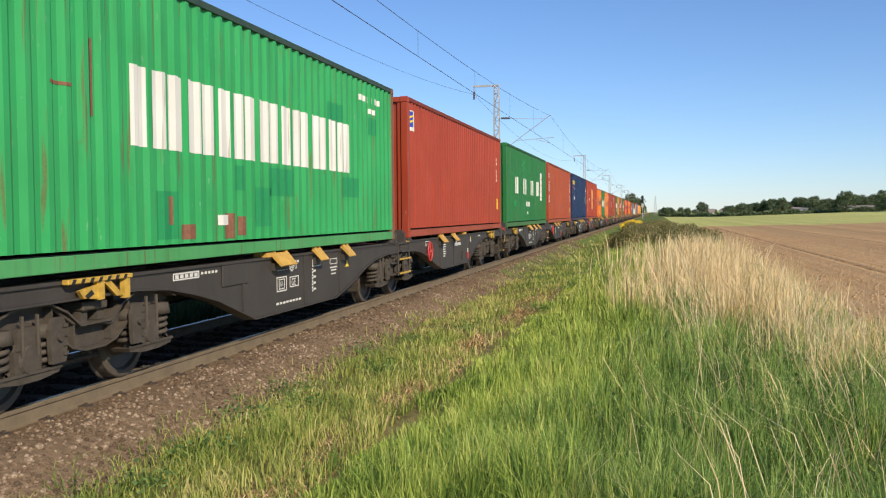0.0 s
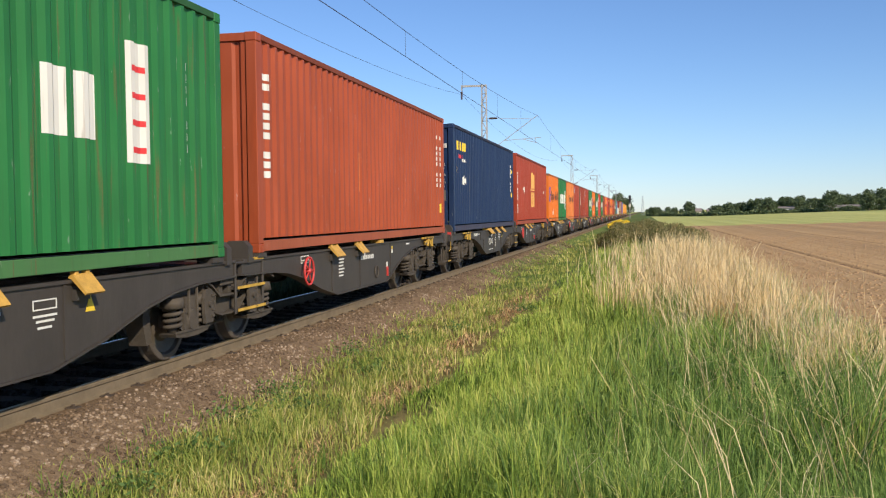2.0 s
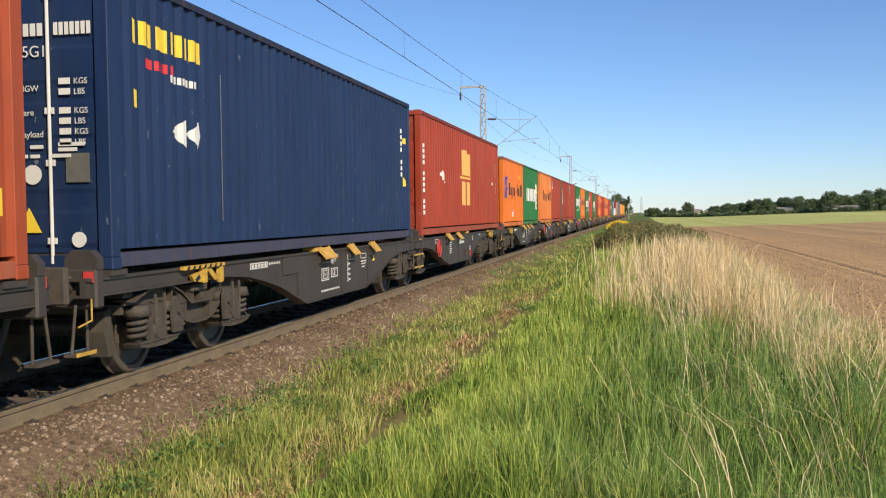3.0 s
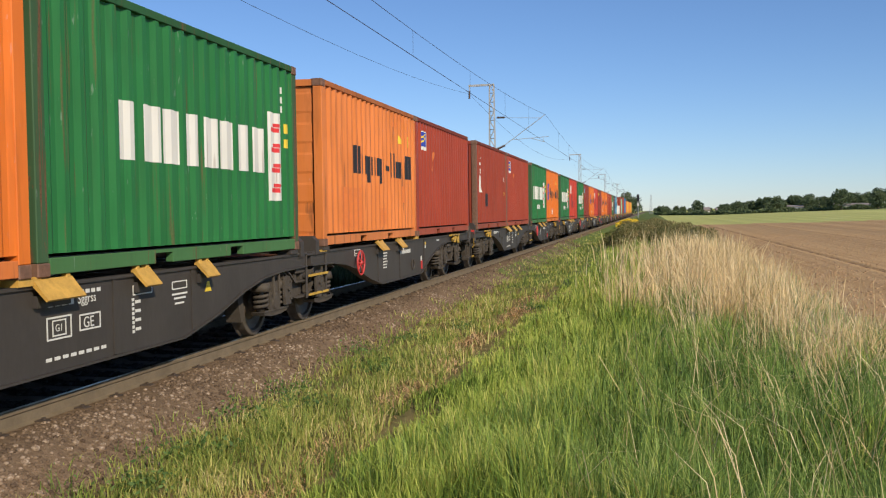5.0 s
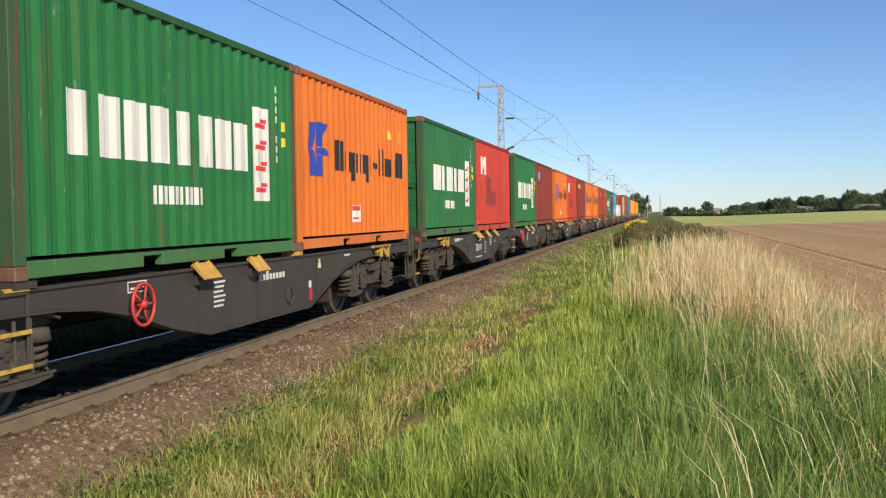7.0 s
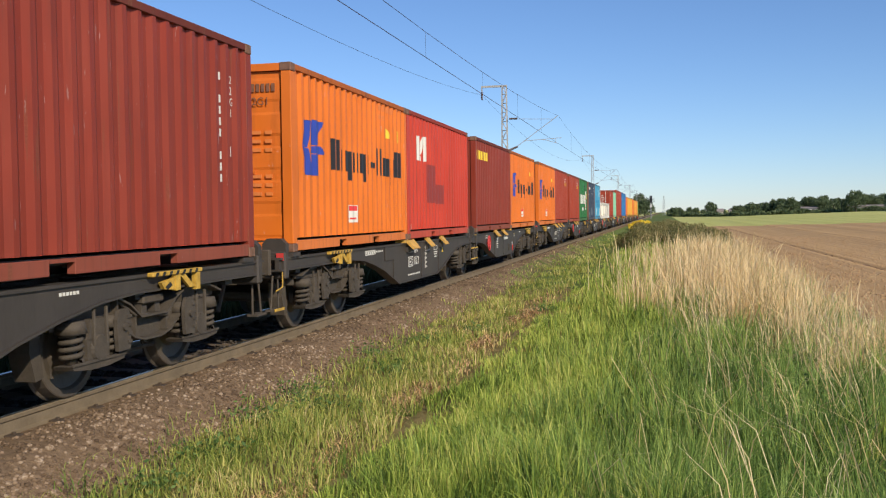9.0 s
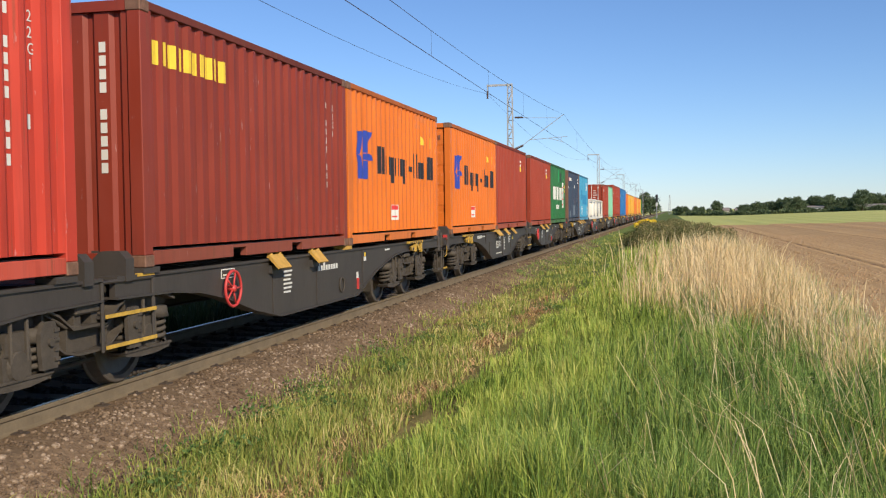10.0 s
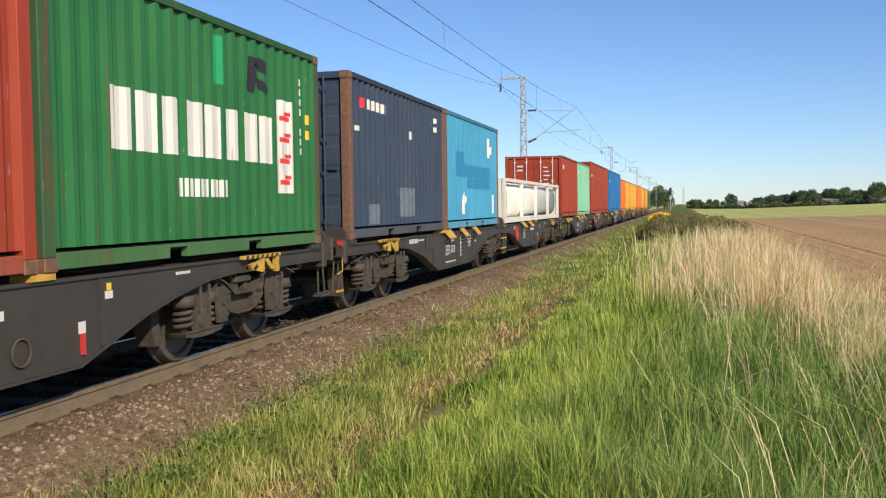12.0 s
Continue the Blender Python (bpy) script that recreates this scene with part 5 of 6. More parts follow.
def sky_box():
    c = container(H20, L20, "sky", "light blue patched container with white marks", "casting")
    mark("repair_patch", [(1.0, 5.0, 1.18, 1.48), (1.0, 2.0, 1.48, 1.75), (2.2, 5.0, 0.92, 1.17)], L20, M["patchblue"], c, 0.002)
    mark("white_mark", [(4.55, 4.9, 1.75, 2.25), (5.0, 5.3, 1.85, 2.05), [(1.6, 0.35), (1.9, 0.30), (2.1, 0.7), (1.8, 0.85)], (5.2, 5.4, 0.3, 0.8)], L20, M["white"], c)
    return c


def plain_box(colour, label, high=False, long=False):
    H, L = (H40 if high else H20), (L40 if long else L20)
    c = container(H, L, colour, label, rods="white" if "door" in label else None)
    stamp_code(c, L, H, L - 0.8, 1.2, 2.3)
    mark("white_plate", [(0.4, 0.9, 2.05, 2.2)], L, M["white"], c)
    door_text(c, H)
    return c


def tank_frame():
    """A low white tank in a long frame."""
    t = thing("tank_container", "low off-white tank lying in a white steel frame", "tank container", "containers on the train")
    H, L = 1.30, L40
    for s in (-1, 1):
        for z0, z1 in ((0.0, 0.16), (H - 0.1, H)):
            part("frame_rail", boxed(*sorted((s * W2, s * (W2 - 0.1))), 0.0, L, z0, z1, bevel=0.01), M["cream"], t)
        for y in (0.0, 3.1, 6.1, 9.1, L - 0.16):
            part("frame_post", boxed(*sorted((s * (W2 - 0.006), s * (W2 - 0.11))), y, y + 0.16, 0.16, H - 0.1, bevel=0.01), M["cream"], t)
    for y in (0.0, L - 0.12):
        part("end_plate", boxed(-1.1, 1.1, y, y + 0.12, 0.0, H - 0.01, bevel=0.01), M["cream"], t)
    bm = bmesh.new()
    n = 28
    for a, b, ra, rb in ((0.3, 0.7, 0.30, 0.52), (0.7, L - 0.7, 0.52, 0.52), (L - 0.7, L - 0.3, 0.52, 0.30)):
        cyl(bm, "y", (0, 0), ra, a, b, n, rb)
    for v in bm.verts:
        q = math.hypot(v.co.x, v.co.z)
        c, d = v.co.x / q, v.co.z / q
        v.co.x = q / 0.52 * 1.14 * math.copysign(abs(c) ** 0.4, c)
        v.co.z = 0.66 + q / 0.52 * 0.58 * math.copysign(abs(d) ** 0.55, d)
    part("tank", bm, M["cream"], t, "off-white cylindrical tank", True)
    bm = bmesh.new()
    box(bm, -0.4, 0.4, 0.5, L - 0.5, 1.19, 1.21)
    part("walkway", bm, M["galv"], t, "grey grated walkway")
    return t


# ---------------------------------------------------------------- wagons
# y = 0 at the leading container's leading end; unit two begins at JOINT.
BELLY = [(-0.36, 0.93), (2.7, 0.93), (3.3, 0.89), (3.9, 0.79), (4.5, 0.66), (5.55, 0.335), (8.75, 0.335), (9.6, 0.50), (10.4, 0.72), (11.0, 0.83), (11.6, 0.88), (12.62, 0.90)]
TOPZ = 1.09


def unit_y(u, second):
    """From the outer end of a unit to the wagon's own y."""
    return JOINT + L40 - u if second else u


def lathe(bm, prof, s, n=40):
    """Turn an outline of (x, radius) round the x axis, mirrored by s."""
    rings = [[bm.verts.new((s * x, r * math.cos(2 * math.pi * i / n), r * math.sin(2 * math.pi * i / n))) for i in range(n)] for x, r in prof]
    fs = []
    for a, b in zip(rings[:-1], rings[1:]):
        fs += [bm.faces.new((a[i], b[i], b[(i + 1) % n], a[(i + 1) % n])) for i in range(n)]
    fs += [bm.faces.new(rings[0]), bm.faces.new(rings[-1])]
    bmesh.ops.recalc_face_normals(bm, faces=fs)


def wheelset_mesh():
    bm = bmesh.new()
    for s in (-1, 1):
        lathe(bm, [(0.665, 0.10), (0.665, 0.485), (0.685, 0.490), (0.70, 0.468), (0.805, 0.455), (0.812, 0.445), (0.812, 0.385), (0.775, 0.365), (0.745, 0.24), (0.775, 0.14), (0.83, 0.125), (0.83, 0.09)], s)
    cyl(bm, "x", (0, 0), 0.085, -1.02, 1.02, 14)
    return mesh_of("wheelset", bm, M["wheel"])


def helix(bm, x, y, z0, z1, turns, R, r, n=66, k=6):
    """A coil spring's wire."""
    rings = []
    for i in range(n + 1):
        a, z = 2 * math.pi * turns * i / n, z0 + (z1 - z0) * i / n
        rings.append([bm.verts.new((x + (R + r * math.cos(2 * math.pi * j / k)) * math.cos(a), y + (R + r * math.cos(2 * math.pi * j / k)) * math.sin(a), z + r * math.sin(2 * math.pi * j / k))) for j in range(k)])
    for p, q in zip(rings[:-1], rings[1:]):
        for j in range(k):
            bm.faces.new((p[j], q[j], q[(j + 1) % k], p[(j + 1) % k]))


FRAME_LO = [(-1.50, 0.755), (-1.20, 0.74), (-0.66, 0.70), (-0.52, 0.60), (-0.36, 0.50), (-0.16, 0.455), (0.16, 0.455), (0.36, 0.50), (0.52, 0.60), (0.66, 0.70), (1.20, 0.74), (1.50, 0.755)]
FRAME_HI = [(1.50, 0.79), (1.22, 0.875), (0.70, 0.895), (0.45, 0.80), (0.25, 0.665), (-0.25, 0.665), (-0.45, 0.80), (-0.70, 0.895), (-1.22, 0.875), (-1.50, 0.79)]


def ribbon(bm, line, t, x0, x1):
    """A plate of thickness t bent along a line of (y, z)."""
    for (ya, za), (yb, zb) in zip(line[:-1], line[1:]):
        prism(bm, [(ya, za), (yb, zb), (yb, zb + t), (ya, za + t)], "x", x0, x1)


def build_bogie(parent, yc):
    """A two-axle bogie: welded frame dipping between the wheels, coil springs, friction dampers."""
    bm = bmesh.new()
    for s in (-1, 1):
        prism(bm, FRAME_LO + FRAME_HI, "x", s * 0.985, s * 1.025)
    box(bm, -0.98, 0.98, -0.25, 0.25, 0.47, 0.80)
    for y in (-1.50, 1.44):
        box(bm, -0.98, 0.98, y, y + 0.06, 0.66, 0.76)
    bogie = part("bogie", bm, M["bogie"], parent, "dusty grey two-axle bogie")
    bogie.location = (0, yc, 0)
    for s in (-1, 1):
        bm = bmesh.new()
        ribbon(bm, FRAME_HI[::-1], 0.022, s * 0.90, s * 1.14)
        part("frame_flange", bm, M["bogie"], bogie)
        bm = bmesh.new()
        ribbon(bm, [(y, z - 0.022) for y, z in FRAME_LO[2:-2]], 0.020, s * 0.92, s * 1.12)
        part("frame_flange", bm, M["bogie"], bogie)
        bm = bmesh.new()
        box(bm, *sorted((s * 0.90, s * 1.13)), -0.20, 0.20, 0.79, 0.875, 0.015)
        for q in (-0.13, 0.13):
            box(bm, *sorted((s * 0.94, s * 1.09)), q - 0.05, q + 0.05, 0.69, 0.789)
        part("side_bearer", bm, M["bogie"], bogie)
        for q in (-0.62, -0.30, 0.30, 0.62):
            lo = float(np.interp(q, [p[0] for p in FRAME_LO], [p[1] for p in FRAME_LO]))
            hi = float(np.interp(q, [p[0] for p in FRAME_HI[::-1]], [p[1] for p in FRAME_HI[::-1]]))
            part("gusset", boxed(*sorted((s * 1.026, s * 1.10)), q - 0.012, q + 0.012, lo, hi), M["bogie"], bogie)
        bm = bmesh.new()
        rod(bm, (s * 1.08, -0.60, 0.86), (s * 1.10, -0.32, 0.70), 0.016)
        rod(bm, (s * 1.10, -0.32, 0.70), (s * 1.10, 0.30, 0.64), 0.016)
        rod(bm, (s * 1.10, 0.30, 0.64), (s * 1.08, 0.62, 0.86), 0.016)
        part("brake_pipe", bm, M["bogie"], bogie)
        bm = bmesh.new()
        rod(bm, (s * 0.80, -0.55, 0.30), (s * 0.80, 0.55, 0.30), 0.022)
        rod(bm, (s * 0.80, -0.42, 0.30), (s * 0.70, -0.2, 0.62), 0.02)
        rod(bm, (s * 0.80, 0.42, 0.30), (s * 0.70, 0.2, 0.62), 0.02)
        part("brake_rod", bm, M["bogie"], bogie)
    for y in (-0.98, 0.98):
        part_of("wheelset", WHEELSET, bogie, pose(0, y, 0.46), "worn steel wheels on an axle")
        e = 1 if y > 0 else -1
        for s in (-1, 1):
            bm = bmesh.new()
            prism(bm, [(y - 0.17, 0.35), (y + 0.17, 0.35), (y + 0.18, 0.56), (y + 0.13, 0.66), (y - 0.13, 0.66), (y - 0.18, 0.56)], "x", s * 0.90, s * 1.12)
            cyl(bm, "x", (y, 0.47), 0.13, s * 1.121, s * 1.15, 18, 0.115)
            prism(bm, [(y - 0.43, 0.352), (y + 0.43, 0.352), (y + 0.40, 0.315), (y + 0.14, 0.285), (y - 0.14, 0.285), (y - 0.40, 0.315)], "x", s * 0.94, s * 1.13)
            box(bm, *sorted((s * 1.131, s * 1.145)), y - 0.43, y + 0.43, 0.35, 0.375)
            part("axle_box", bm, M["bogie"], bogie)
            for q in (-0.295, 0.295):
                bm = bmesh.new()
                helix(bm, s * 1.035, y + q, 0.378, 0.640, 4.0, 0.088, 0.025)
                cyl(bm, "z", (s * 1.035, y + q), 0.052, 0.354, 0.70, 10)
                part("coil_spring", bm, M["bogie"], bogie, "", True)
                part("spring_cap", cyl(bmesh.new(), "z", (s * 1.035, y + q), 0.142, 0.630, 0.738, 18, 0.120), M["bogie"], bogie, "", True)
            # friction damper on the side of the bogie's middle, guard plate on the other
            bm = bmesh.new()
            d = y - e * 0.33
            prism(bm, [(d - 0.10, 0.40), (d + 0.10, 0.40), (d + 0.12, 0.55), (d + 0.12, 0.70), (d + 0.07, 0.79), (d - 0.07, 0.79), (d - 0.12, 0.70), (d - 0.12, 0.55)], "x", s * 1.146, s * 1.185)
            for z in (0.46, 0.54, 0.62, 0.70):
                box(bm, *sorted((s * 1.1855, s * 1.20)), d + 0.05, d + 0.115, z, z + 0.03)
            cyl(bm, "x", (d, 0.62), 0.035, s * 1.1855, s * 1.21, 10)
            part("damper_cover", bm, M["bogie"], bogie)
            bm = bmesh.new()
            prism(bm, [(y - 0.16, 0.56), (y + 0.16, 0.56), (y + 0.14, 0.74), (y - 0.14, 0.74)], "x", s * 1.026, s * 1.13)
            for q in (-0.10, 0.10):
                rod(bm, (s * 1.14, y + q, 0.50), (s * 1.14, y + q, 0.84), 0.018, 6)
            part("horn_guide", bm, M["bogie"], bogie)
            bm = bmesh.new()
            q = e * 0.55
            prism(bm, [(y + q - e * 0.09, 0.26), (y + q + e * 0.02, 0.24), (y + q + e * 0.10, 0.50), (y + q + e * 0.08, 0.70), (y + q - e * 0.02, 0.74), (y + q - e * 0.05, 0.52)], "x", s * 0.66, s * 0.87)
            part("brake_block", bm, M["bogie"], bogie)


def bars(polys, x, parent, name="white_marking", mat="white"):
    bm = bmesh.new()
    for y0, y1, z0, z1 in polys:
        box(bm, x, x + 0.004, min(y0, y1), max(y0, y1), z0, z1)
    return part(name, bm, M[mat], parent)


def boxed_frame(y0, y1, z0, z1, t=0.015):
    return [(y0, y1, z0, z0 + t), (y0, y1, z1 - t, z1), (y0, y0 + t, z0 + t, z1 - t), (y1 - t, y1, z0 + t, z1 - t)]


def hazard_bracket(w, ya, yb):
    """Yellow striped lever guard under the load edge."""
    bm = bmesh.new()
    box(bm, 1.17, 1.24, ya, yb, 1.055, 1.10, 0.008)
    a, b = min(ya, yb), max(ya, yb)
    lo = a + (b - a) * 0.45
    box(bm, 1.18, 1.23, lo, lo + 0.10, 0.89, 1.054)
    box(bm, 1.18, 1.23, b - 0.14, b - 0.04, 0.87, 1.054)
    prism(bm, [(lo + 0.1, 1.05), (lo + 0.22, 1.05), (b - 0.14, 0.90), (b - 0.26, 0.90)], "x", 1.19, 1.22)
    prism(bm, [(lo - 0.28, 0.99), (lo, 1.03), (lo, 0.90), (lo - 0.22, 0.92)], "x", 1.18, 1.22)
    part("lever_guard", bm, M["hazard"], w, "yellow striped lever guard")
    bm = bmesh.new()
    for i in range(7):
        y = a + 0.04 + i * (b - a - 0.08) / 7
        prism(bm, [(y, 1.056), (y + 0.05, 1.056), (y + 0.08, 1.099), (y + 0.03, 1.099)], "x", 1.2405, 1.244)
    prism(bm, [(lo - 0.2, 0.94), (lo - 0.1, 0.99), (lo - 0.06, 0.95), (lo - 0.16, 0.91)], "x", 1.2205, 1.224)
    part("guard_stripe", bm, M["darkline"], w, "black stripes")


def flap(w, y0, y1):
    """A folded container-pin flap hanging outwards."""
    bm = bmesh.new()
    prism(bm, [(1.15, 1.13), (1.19, 1.14), (1.33, 0.97), (1.31, 0.955), (1.17, 1.10), (1.15, 1.10)], "y", y0, y1)
    for y in (y0 + 0.03, y1 - 0.09):
        box(bm, 1.14, 1.20, y, y + 0.06, 1.12, 1.165, 0.008)
    part("flap", bm, M["flap"], w, "ochre folding load flap")
    part("flap_bracket", boxed(1.151, 1.20, y0 + 0.04, y1 - 0.04, 0.90, 1.0), M["wagon"], w)


def step(w, y0, y1, yellow):
    bm = bmesh.new()
    for y in (y0, y1):
        rod(bm, (1.16, y, 0.42), (1.16, y, 1.05), 0.018)
    for z in (0.44, 0.72):
        box(bm, 1.02, 1.19, y0, y1, z, z + 0.03)
    rod(bm, (1.16, y0, 1.05), (1.16, y1, 1.05), 0.018)
    part("step", bm, M["wagon"], w)
    if yellow:
        bm = bmesh.new()
        for z in (0.45, 0.73):
            box(bm, 1.191, 1.20, y0, y1, z - 0.005, z + 0.03)
        box(bm, 1.15, 1.185, y1 - 0.3, y1, 1.07, 1.10)
        part("step_edge", bm, M["hazard"], w, "yellow step edge")


def build_wagon():
    w = thing("container_wagon", "charcoal articulated container wagon with a deep fish-belly frame", "rail wagon", "wagons of the train")
    for second in (False, True):
        yy = lambda u: unit_y(u, second)
        for s in (-1, 1):
            bm = bmesh.new()
            prism(bm, [(yy(u), z) for u, z in BELLY] + [(yy(12.62), TOPZ - 0.031), (yy(-0.36), TOPZ - 0.031)], "x", s * 1.15, s * 1.09)
            part("side_beam", bm, M["wagon"], w)
            part("top_flange", boxed(*sorted((s * 1.175, s * 0.98)), *sorted((yy(-0.36), yy(12.62))), TOPZ - 0.03, TOPZ), M["wagon"], w)
            bm = bmesh.new()
            for (u0, z0), (u1, z1) in zip(BELLY[:-1], BELLY[1:]):
                prism(bm, [(yy(u0), z0 - 0.001), (yy(u1), z1 - 0.001), (yy(u1), z1 - 0.022), (yy(u0), z0 - 0.022)], "x", s * 1.18, s * 1.0)
            part("lower_flange", bm, M["wagon"], w)
            for u in (5.2, 7.35, 8.95):
                z0 = float(np.interp(u, [p[0] for p in BELLY], [p[1] for p in BELLY]))
                part("stiffener", boxed(*sorted((s * 1.151, s * 1.166)), *sorted((yy(u), yy(u + 0.05))), z0 + 0.01, TOPZ - 0.04), M["wagon"], w)
            for u in (0.0, 5.90, L40 - 0.30):
                part("load_pad", boxed(*sorted((s * 1.20, s * 1.0)), *sorted((yy(u), yy(u + 0.30))), TOPZ + 0.0005, ZB - 0.001), M["flap"] if 5 < u < 7 else M["wagon"], w)
        bm = bmesh.new()
        for u in (0.4, 2.4, 4.5, 6.1, 8.0, 10.0, 11.6):
            box(bm, -1.085, 1.085, *sorted((yy(u), yy(u + 0.18))), 0.84, TOPZ - 0.035)
        box(bm, -0.25, 0.25, *sorted((yy(-0.2), yy(12.4))), 0.88, TOPZ - 0.036)
        part("cross_member", bm, M["wagon"], w)
        # end: headstock, end plates, buffers
        bm = bmesh.new()
        box(bm, -1.2, 1.2, *sorted((yy(-0.26), yy(-0.12))), 0.80, 1.17, 0.02)
        for s in (-1, 1):
            a, b = sorted((yy(-0.24), yy(-0.13)))
            prism(bm, [(s * 0.86, 1.165), (s * 1.20, 1.165), (s * 1.20, 1.27), (s * 1.13, 1.345), (s * 0.93, 1.345), (s * 0.86, 1.27)], "y", a, b)
        part("headstock", bm, M["wagon"], w)
        for s in (-1, 1):
            bm = bmesh.new()
            a, b = sorted((yy(-0.60), yy(-0.262)))
            cyl(bm, "y", (s * 0.875, 1.03), 0.10, a, b, 16)
            box(bm, s * 0.875 - 0.27, s * 0.875 + 0.27, *sorted((yy(-0.64), yy(-0.601))), 0.87, 1.21, 0.015)
            part("buffer", bm, M["bogie"], w)
        part("tail_reflector", boxed(1.08, 1.18, *sorted((yy(-0.272), yy(-0.285))), 1.05, 1.15), M["redwheel"], w, "small red reflector plate")
        bm = bmesh.new()
        cyl(bm, "y", (0, 1.02), 0.07, *sorted((yy(-0.62), yy(-0.26))), 10)
        part("coupler", bm, M["bogie"], w)
        for s in (-0.35, 0.35):
            bm = bmesh.new()
            rod(bm, (s, yy(-0.3), 0.85), (s, yy(-0.55), 0.38), 0.03)
            part("brake_hose", bm, M["bogie"], w)
        bm = bmesh.new()
        box(bm, 1.0, 1.14, *sorted((yy(-0.5), yy(-0.2))), 0.38, 0.41)
        rod(bm, (1.07, yy(-0.22), 0.40), (1.07, yy(-0.22), 0.85), 0.015)
        rod(bm, (1.07, yy(-0.48), 0.40), (1.07, yy(-0.40), 0.85), 0.015)
        part("step_bracket", bm, M["bogie"], w)
        bm = bmesh.new()
        rod(bm, (1.17, yy(-0.30), 0.70), (1.17, yy(-0.30), 0.92), 0.009)
        rod(bm, (1.17, yy(-0.30), 0.70), (1.17, yy(-0.52), 0.66), 0.009)
        if not second:
            part("grab_iron", bm, M["hazard"], w, "yellow grab iron")
            part("shunter_step", boxed(1.142, 1.152, *sorted((yy(-0.52), yy(-0.2))), 0.385, 0.42), M["hazard"], w, "yellow step edge")
        hazard_bracket(w, *sorted((yy(1.45), yy(2.5))))
        x = 1.1515
        if not second:
            for y0, y1 in ((6.10, 6.65), (7.70, 8.00), (9.05, 9.35)):
                flap(w, y0, y1)
            part("tool_box", boxed(1.152, 1.17, 4.62, 5.35, 0.80, 1.05, bevel=0.005), M["wagon"], w)
            bars(boxed_frame(3.45, 4.05, 0.95, 1.03) + [(3.5 + 0.11 * i, 3.57 + 0.11 * i, 0.97, 1.01) for i in range(5)] + [(4.1 + 0.09 * i, 4.15 + 0.09 * i, 0.98, 1.01) for i in range(5)], x, w)
            bars([(6.35 + 0.1 * i, 6.42 + 0.1 * i, 0.885, 0.935) for i in range(4)] + [(6.55 + 0.09 * i, 6.61 + 0.09 * i, 0.965, 1.0) for i in range(7)], x, w)
            bars(boxed_frame(6.32, 6.68, 0.60, 0.80) + boxed_frame(6.40, 6.60, 0.63, 0.77, 0.012) + boxed_frame(6.80, 7.14, 0.63, 0.78), x, w)
            bars(boxed_frame(7.72, 8.10, 0.87, 0.97, 0.012) + [(7.78 + 0.1 * i, 7.84 + 0.1 * i, 0.895, 0.945) for i in range(3)], x, w)
            bars([(7.70, 7.74, 0.5 + 0.045 * i, 0.53 + 0.045 * i) for i in range(8)] + [(7.76, 7.86, 0.52 + 0.09 * i, 0.55 + 0.09 * i) for i in range(4)], x, w)
            bars(boxed_frame(8.52, 8.86, 0.86, 0.95, 0.012) + [(8.52, 8.86, 0.80, 0.82), (8.56, 8.82, 0.755, 0.775), (8.58, 8.78, 0.70, 0.72)], x, w)
            bars([(6.30 + 0.12 * i, 6.38 + 0.12 * i, 0.425, 0.455) for i in range(8)], x, w)
            bm = bmesh.new()
            prism(bm, [(9.30, 0.78), (9.46, 0.78), (9.38, 0.94)], "x", x, x + 0.004)
            part("warning_triangle", bm, M["yellowmark"], w, "small yellow triangle")
            for body, size, y, z in (("GE", 0.14, 6.86, 0.655), ("G1", 0.09, 6.44, 0.67), ("Sggrss", 0.12, 6.78, 0.88)):
                lettering(body, size, Matrix(((0, 0, 1, x + 0.002), (1, 0, 0, y), (0, 1, 0, z), (0, 0, 0, 1))), "white", w)
        else:
            for u0, u1 in ((8.75, 9.15), (7.35, 7.70)):
                flap(w, yy(u1), yy(u0))
            bars([(yy(8.62) + 0.0, yy(8.62) + 0.30 - 0.03 * (i % 3), 0.88 - 0.055 * i, 0.905 - 0.055 * i) for i in range(6)], x, w)
            bars([(yy(7.32) + 0.11 * i, yy(7.32) + 0.11 * i + 0.075, 0.82, 0.82 + (0.12 if i in (0, 2) else 0.075)) for i in range(8)], x, w)
            bars([(yy(3.9) + 0.05 * i, yy(3.9) + 0.05 * i + 0.035, 0.985, 1.015) for i in range(6)], x, w)
            bars(boxed_frame(yy(10.45), yy(10.10), 0.92, 1.03, 0.012) + [(yy(10.4), yy(10.15), 0.95, 0.97)], x, w)
            bars([(yy(5.55), yy(5.45), 0.60, 0.70)], x, w)
            part("brake_lever", boxed(x, x + 0.03, yy(5.53), yy(5.49), 0.42, 0.60), M["redwheel"], w, "red brake lever")
            bars([(yy(5.15), yy(5.03), 0.86, 0.93)], x, w)
            bars([(yy(5.12), yy(5.05), 0.935, 1.0)], x, w, "yellow_marking", "yellowmark")
            bm = bmesh.new()
            m = pose(1.22, yy(10.28), 0.80, 0, 90, 0)
            torus(bm, m, 0.205, 0.018, 28, 8)
            for i in range(5):
                a = i * 2 * math.pi / 5
                rod(bm, (1.22, yy(10.28), 0.80), (1.22, yy(10.28) + 0.20 * math.cos(a), 0.80 + 0.20 * math.sin(a)), 0.012, 6)
            cyl(bm, "x", (yy(10.28), 0.80), 0.04, 1.152, 1.25, 10)
            part("handwheel", bm, M["redwheel"], w, "red parking brake handwheel", True)
            bm = bmesh.new()
            torus(bm, pose(1.165, yy(6.3), 0.55, 0, 90, 0), 0.11, 0.012, 18, 6)
            part("release_ring", bm, M["bogie"], w)
        build_bogie(w, yy(2.3) if second else yy(2.03))
    build_bogie(w, L40 + 0.27)
    step(w, L40 + 0.42, L40 + 1.30, True)
    bm = bmesh.new()
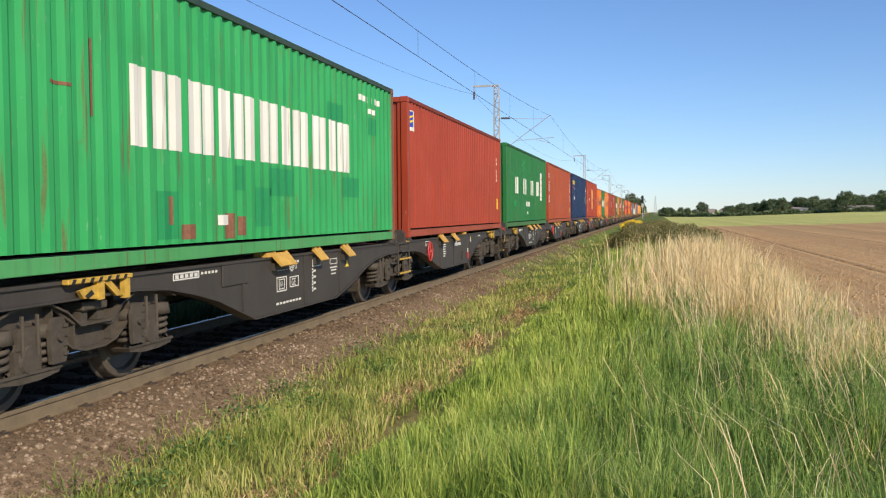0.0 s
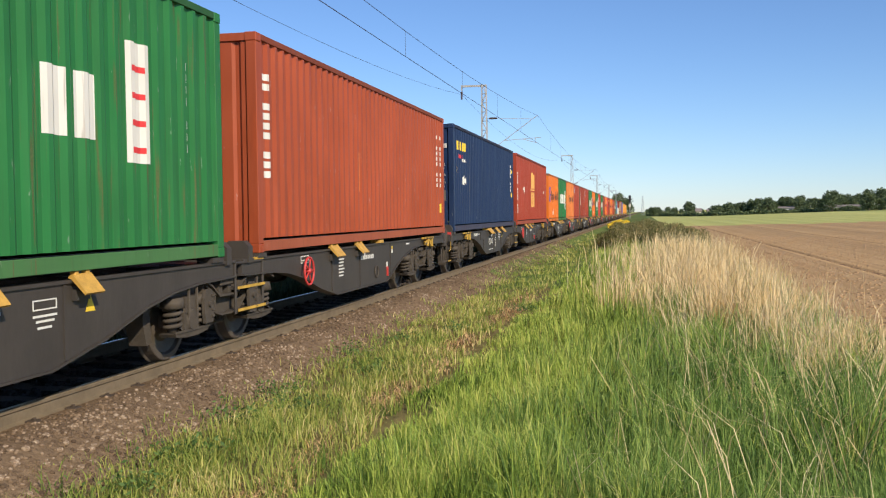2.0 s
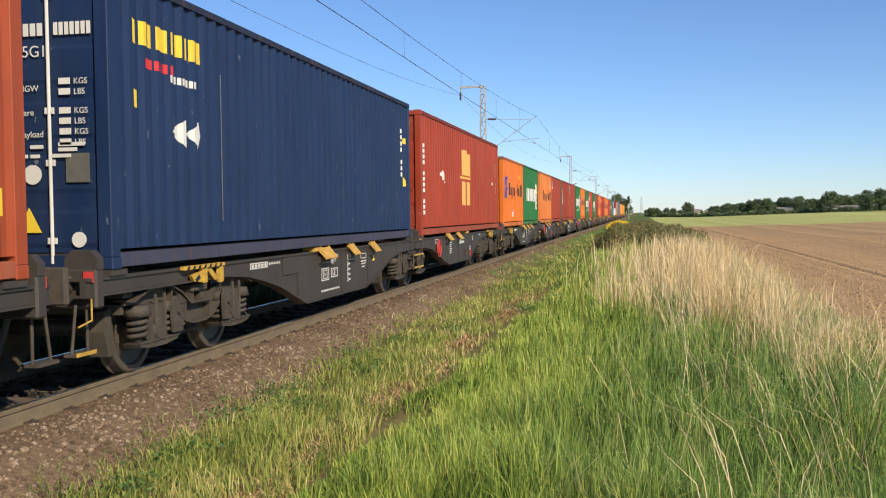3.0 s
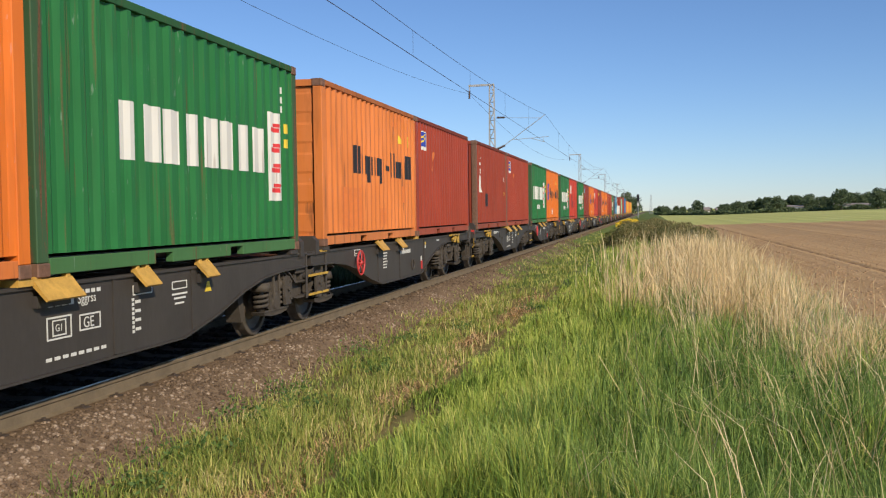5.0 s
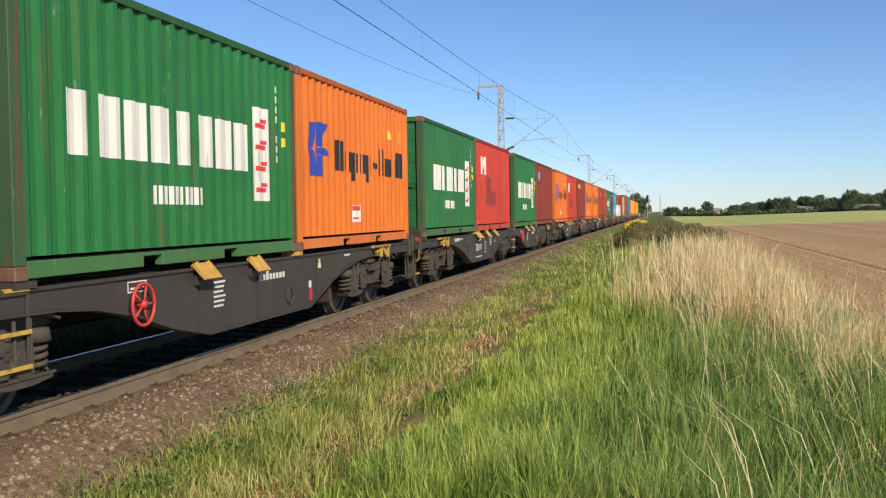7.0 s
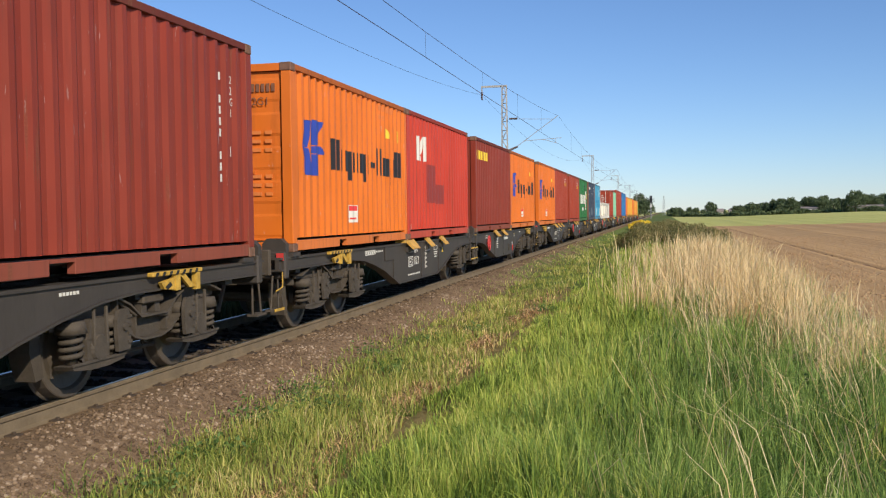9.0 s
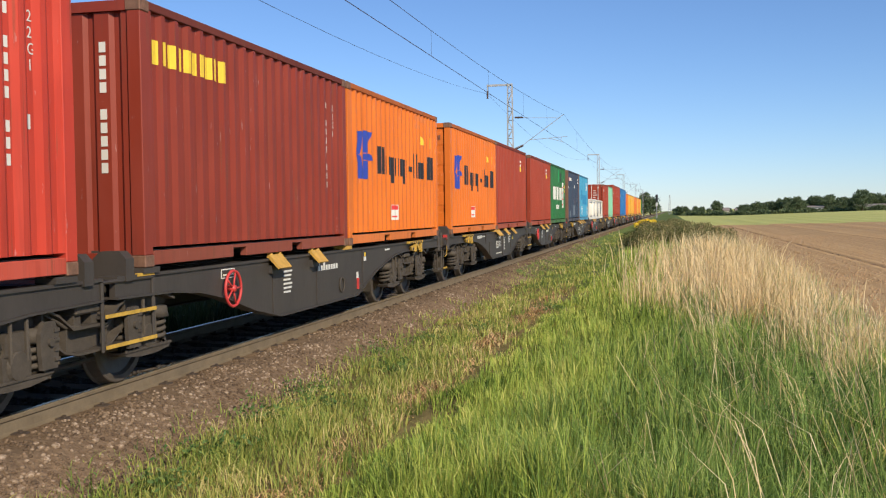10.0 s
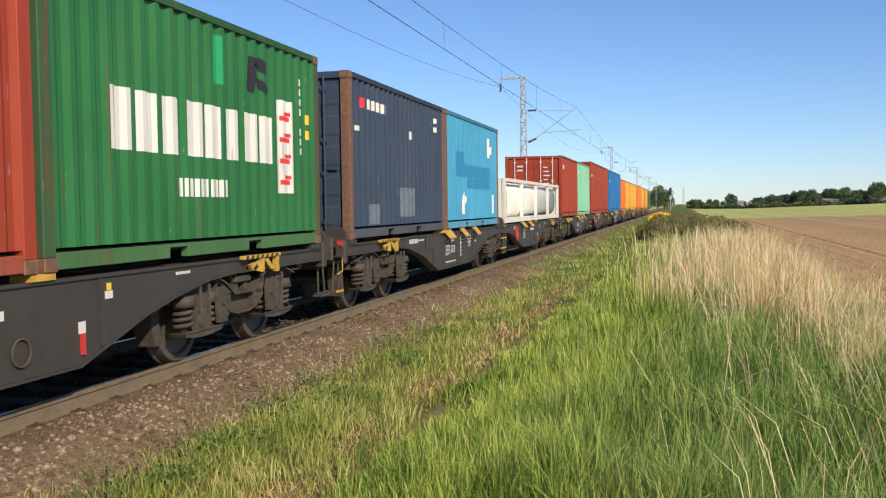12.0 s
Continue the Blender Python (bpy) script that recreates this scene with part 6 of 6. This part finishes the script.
    yj = (L40 + JOINT) / 2
    box(bm, -1.0, 1.0, yj - 0.28, yj + 0.28, 0.84, 1.05, 0.02)
    for y in (yj - 0.42, yj + 0.24):
        prism(bm, [(0.84, 1.04), (1.19, 1.04), (1.19, 1.25), (1.12, 1.32), (0.92, 1.32), (0.84, 1.25)], "y", y, y + 0.14)
    part("articulation", bm, M["wagon"], w)
    return w


WHEELSET = wheelset_mesh()
N_WAGONS = 13
FIRST = 18.1333 - L40             # leading end of the first container at the clip's start


def train_s(t):
    """How far the train has come after t seconds: it gathers speed slightly."""
    return 16.969 * t + 0.015408 * t * t


WAGONS = [build_wagon()]
for k in range(1, N_WAGONS):
    WAGONS.append(copy_thing(WAGONS[0], pose(XC, FIRST + k * PITCH, 0)))

LOADS = [
    [big_green(), red_banded()],
    [green_spaced(), red_long()],
    [navy_long(), red_gold()],
    [(orange_box(), green_box(shift=0.34, web=False)), (orange_box(False, True), maroon_box("flag", "red"))],
    [(maroon_box("codes", "red_d"), maroon_box("flag", "red")), (green_box(start=0.69), orange_box())],
    [(green_box(True), maroon_box("white", "red_c")), (green_box(), maroon_box("dot"))],
    [(orange_box(), maroon_box("white", "red_c")), (maroon_box("yellow"), orange_box())],
    [(orange_box(), maroon_box("plain", "red")), (maroon_box("plain", "red"), green_box_tagged())],
    [(slate_box(), sky_box()), tank_frame()],
    [(plain_box("red", "red container with white door markings"), plain_box("mint", "pale mint green container with codes")), plain_box("red", "red high container with white codes", True, True)],
    [plain_box("blue", "mid blue high container with white codes", True, True), (plain_box("orange", "plain orange container with white codes"), plain_box("yellow", "dusty yellow container with white codes"))],
    [(plain_box("yellow", "dusty yellow container with white codes"), plain_box("yellow", "dusty yellow container with white codes")), (plain_box("orange", "plain orange container with white codes"), plain_box("orange_old", "faded orange container with white codes"))],
    [(plain_box("yellow", "dusty yellow container with white codes"), plain_box("orange", "plain orange container with white codes")), (plain_box("yellow", "dusty yellow container with white codes"), plain_box("green_b", "dusty green container with white codes"))],
]


def motions():
    """The train rolls past; every wheelset turns with it."""
    ts = [i * 1.0 for i in range(13)]
    for k, w in enumerate(WAGONS):
        walk(w, [(t, pose(XC, FIRST + k * PITCH - train_s(t), 0)) for t in ts])
        for unit, load in enumerate(LOADS[k]):
            for j, c in enumerate(load if isinstance(load, tuple) else (load,)):
                y = FIRST + k * PITCH + unit * JOINT + j * (L40 - L20)
                walk(c, [(t, pose(XC, y - train_s(t), ZB)) for t in ts])
        spin = [(i / FPS, math.degrees(train_s(i / FPS) / 0.46)) for i in range(361)]
        for b in w.children:
            if b.name.startswith("bogie"):
                for ws in b.children:
                    if ws.name.startswith("wheelset"):
                        y = ws.location.y
                        walk(ws, [(t, pose(0, y, 0.46, a, 0, 0)) for t, a in spin])


motions()
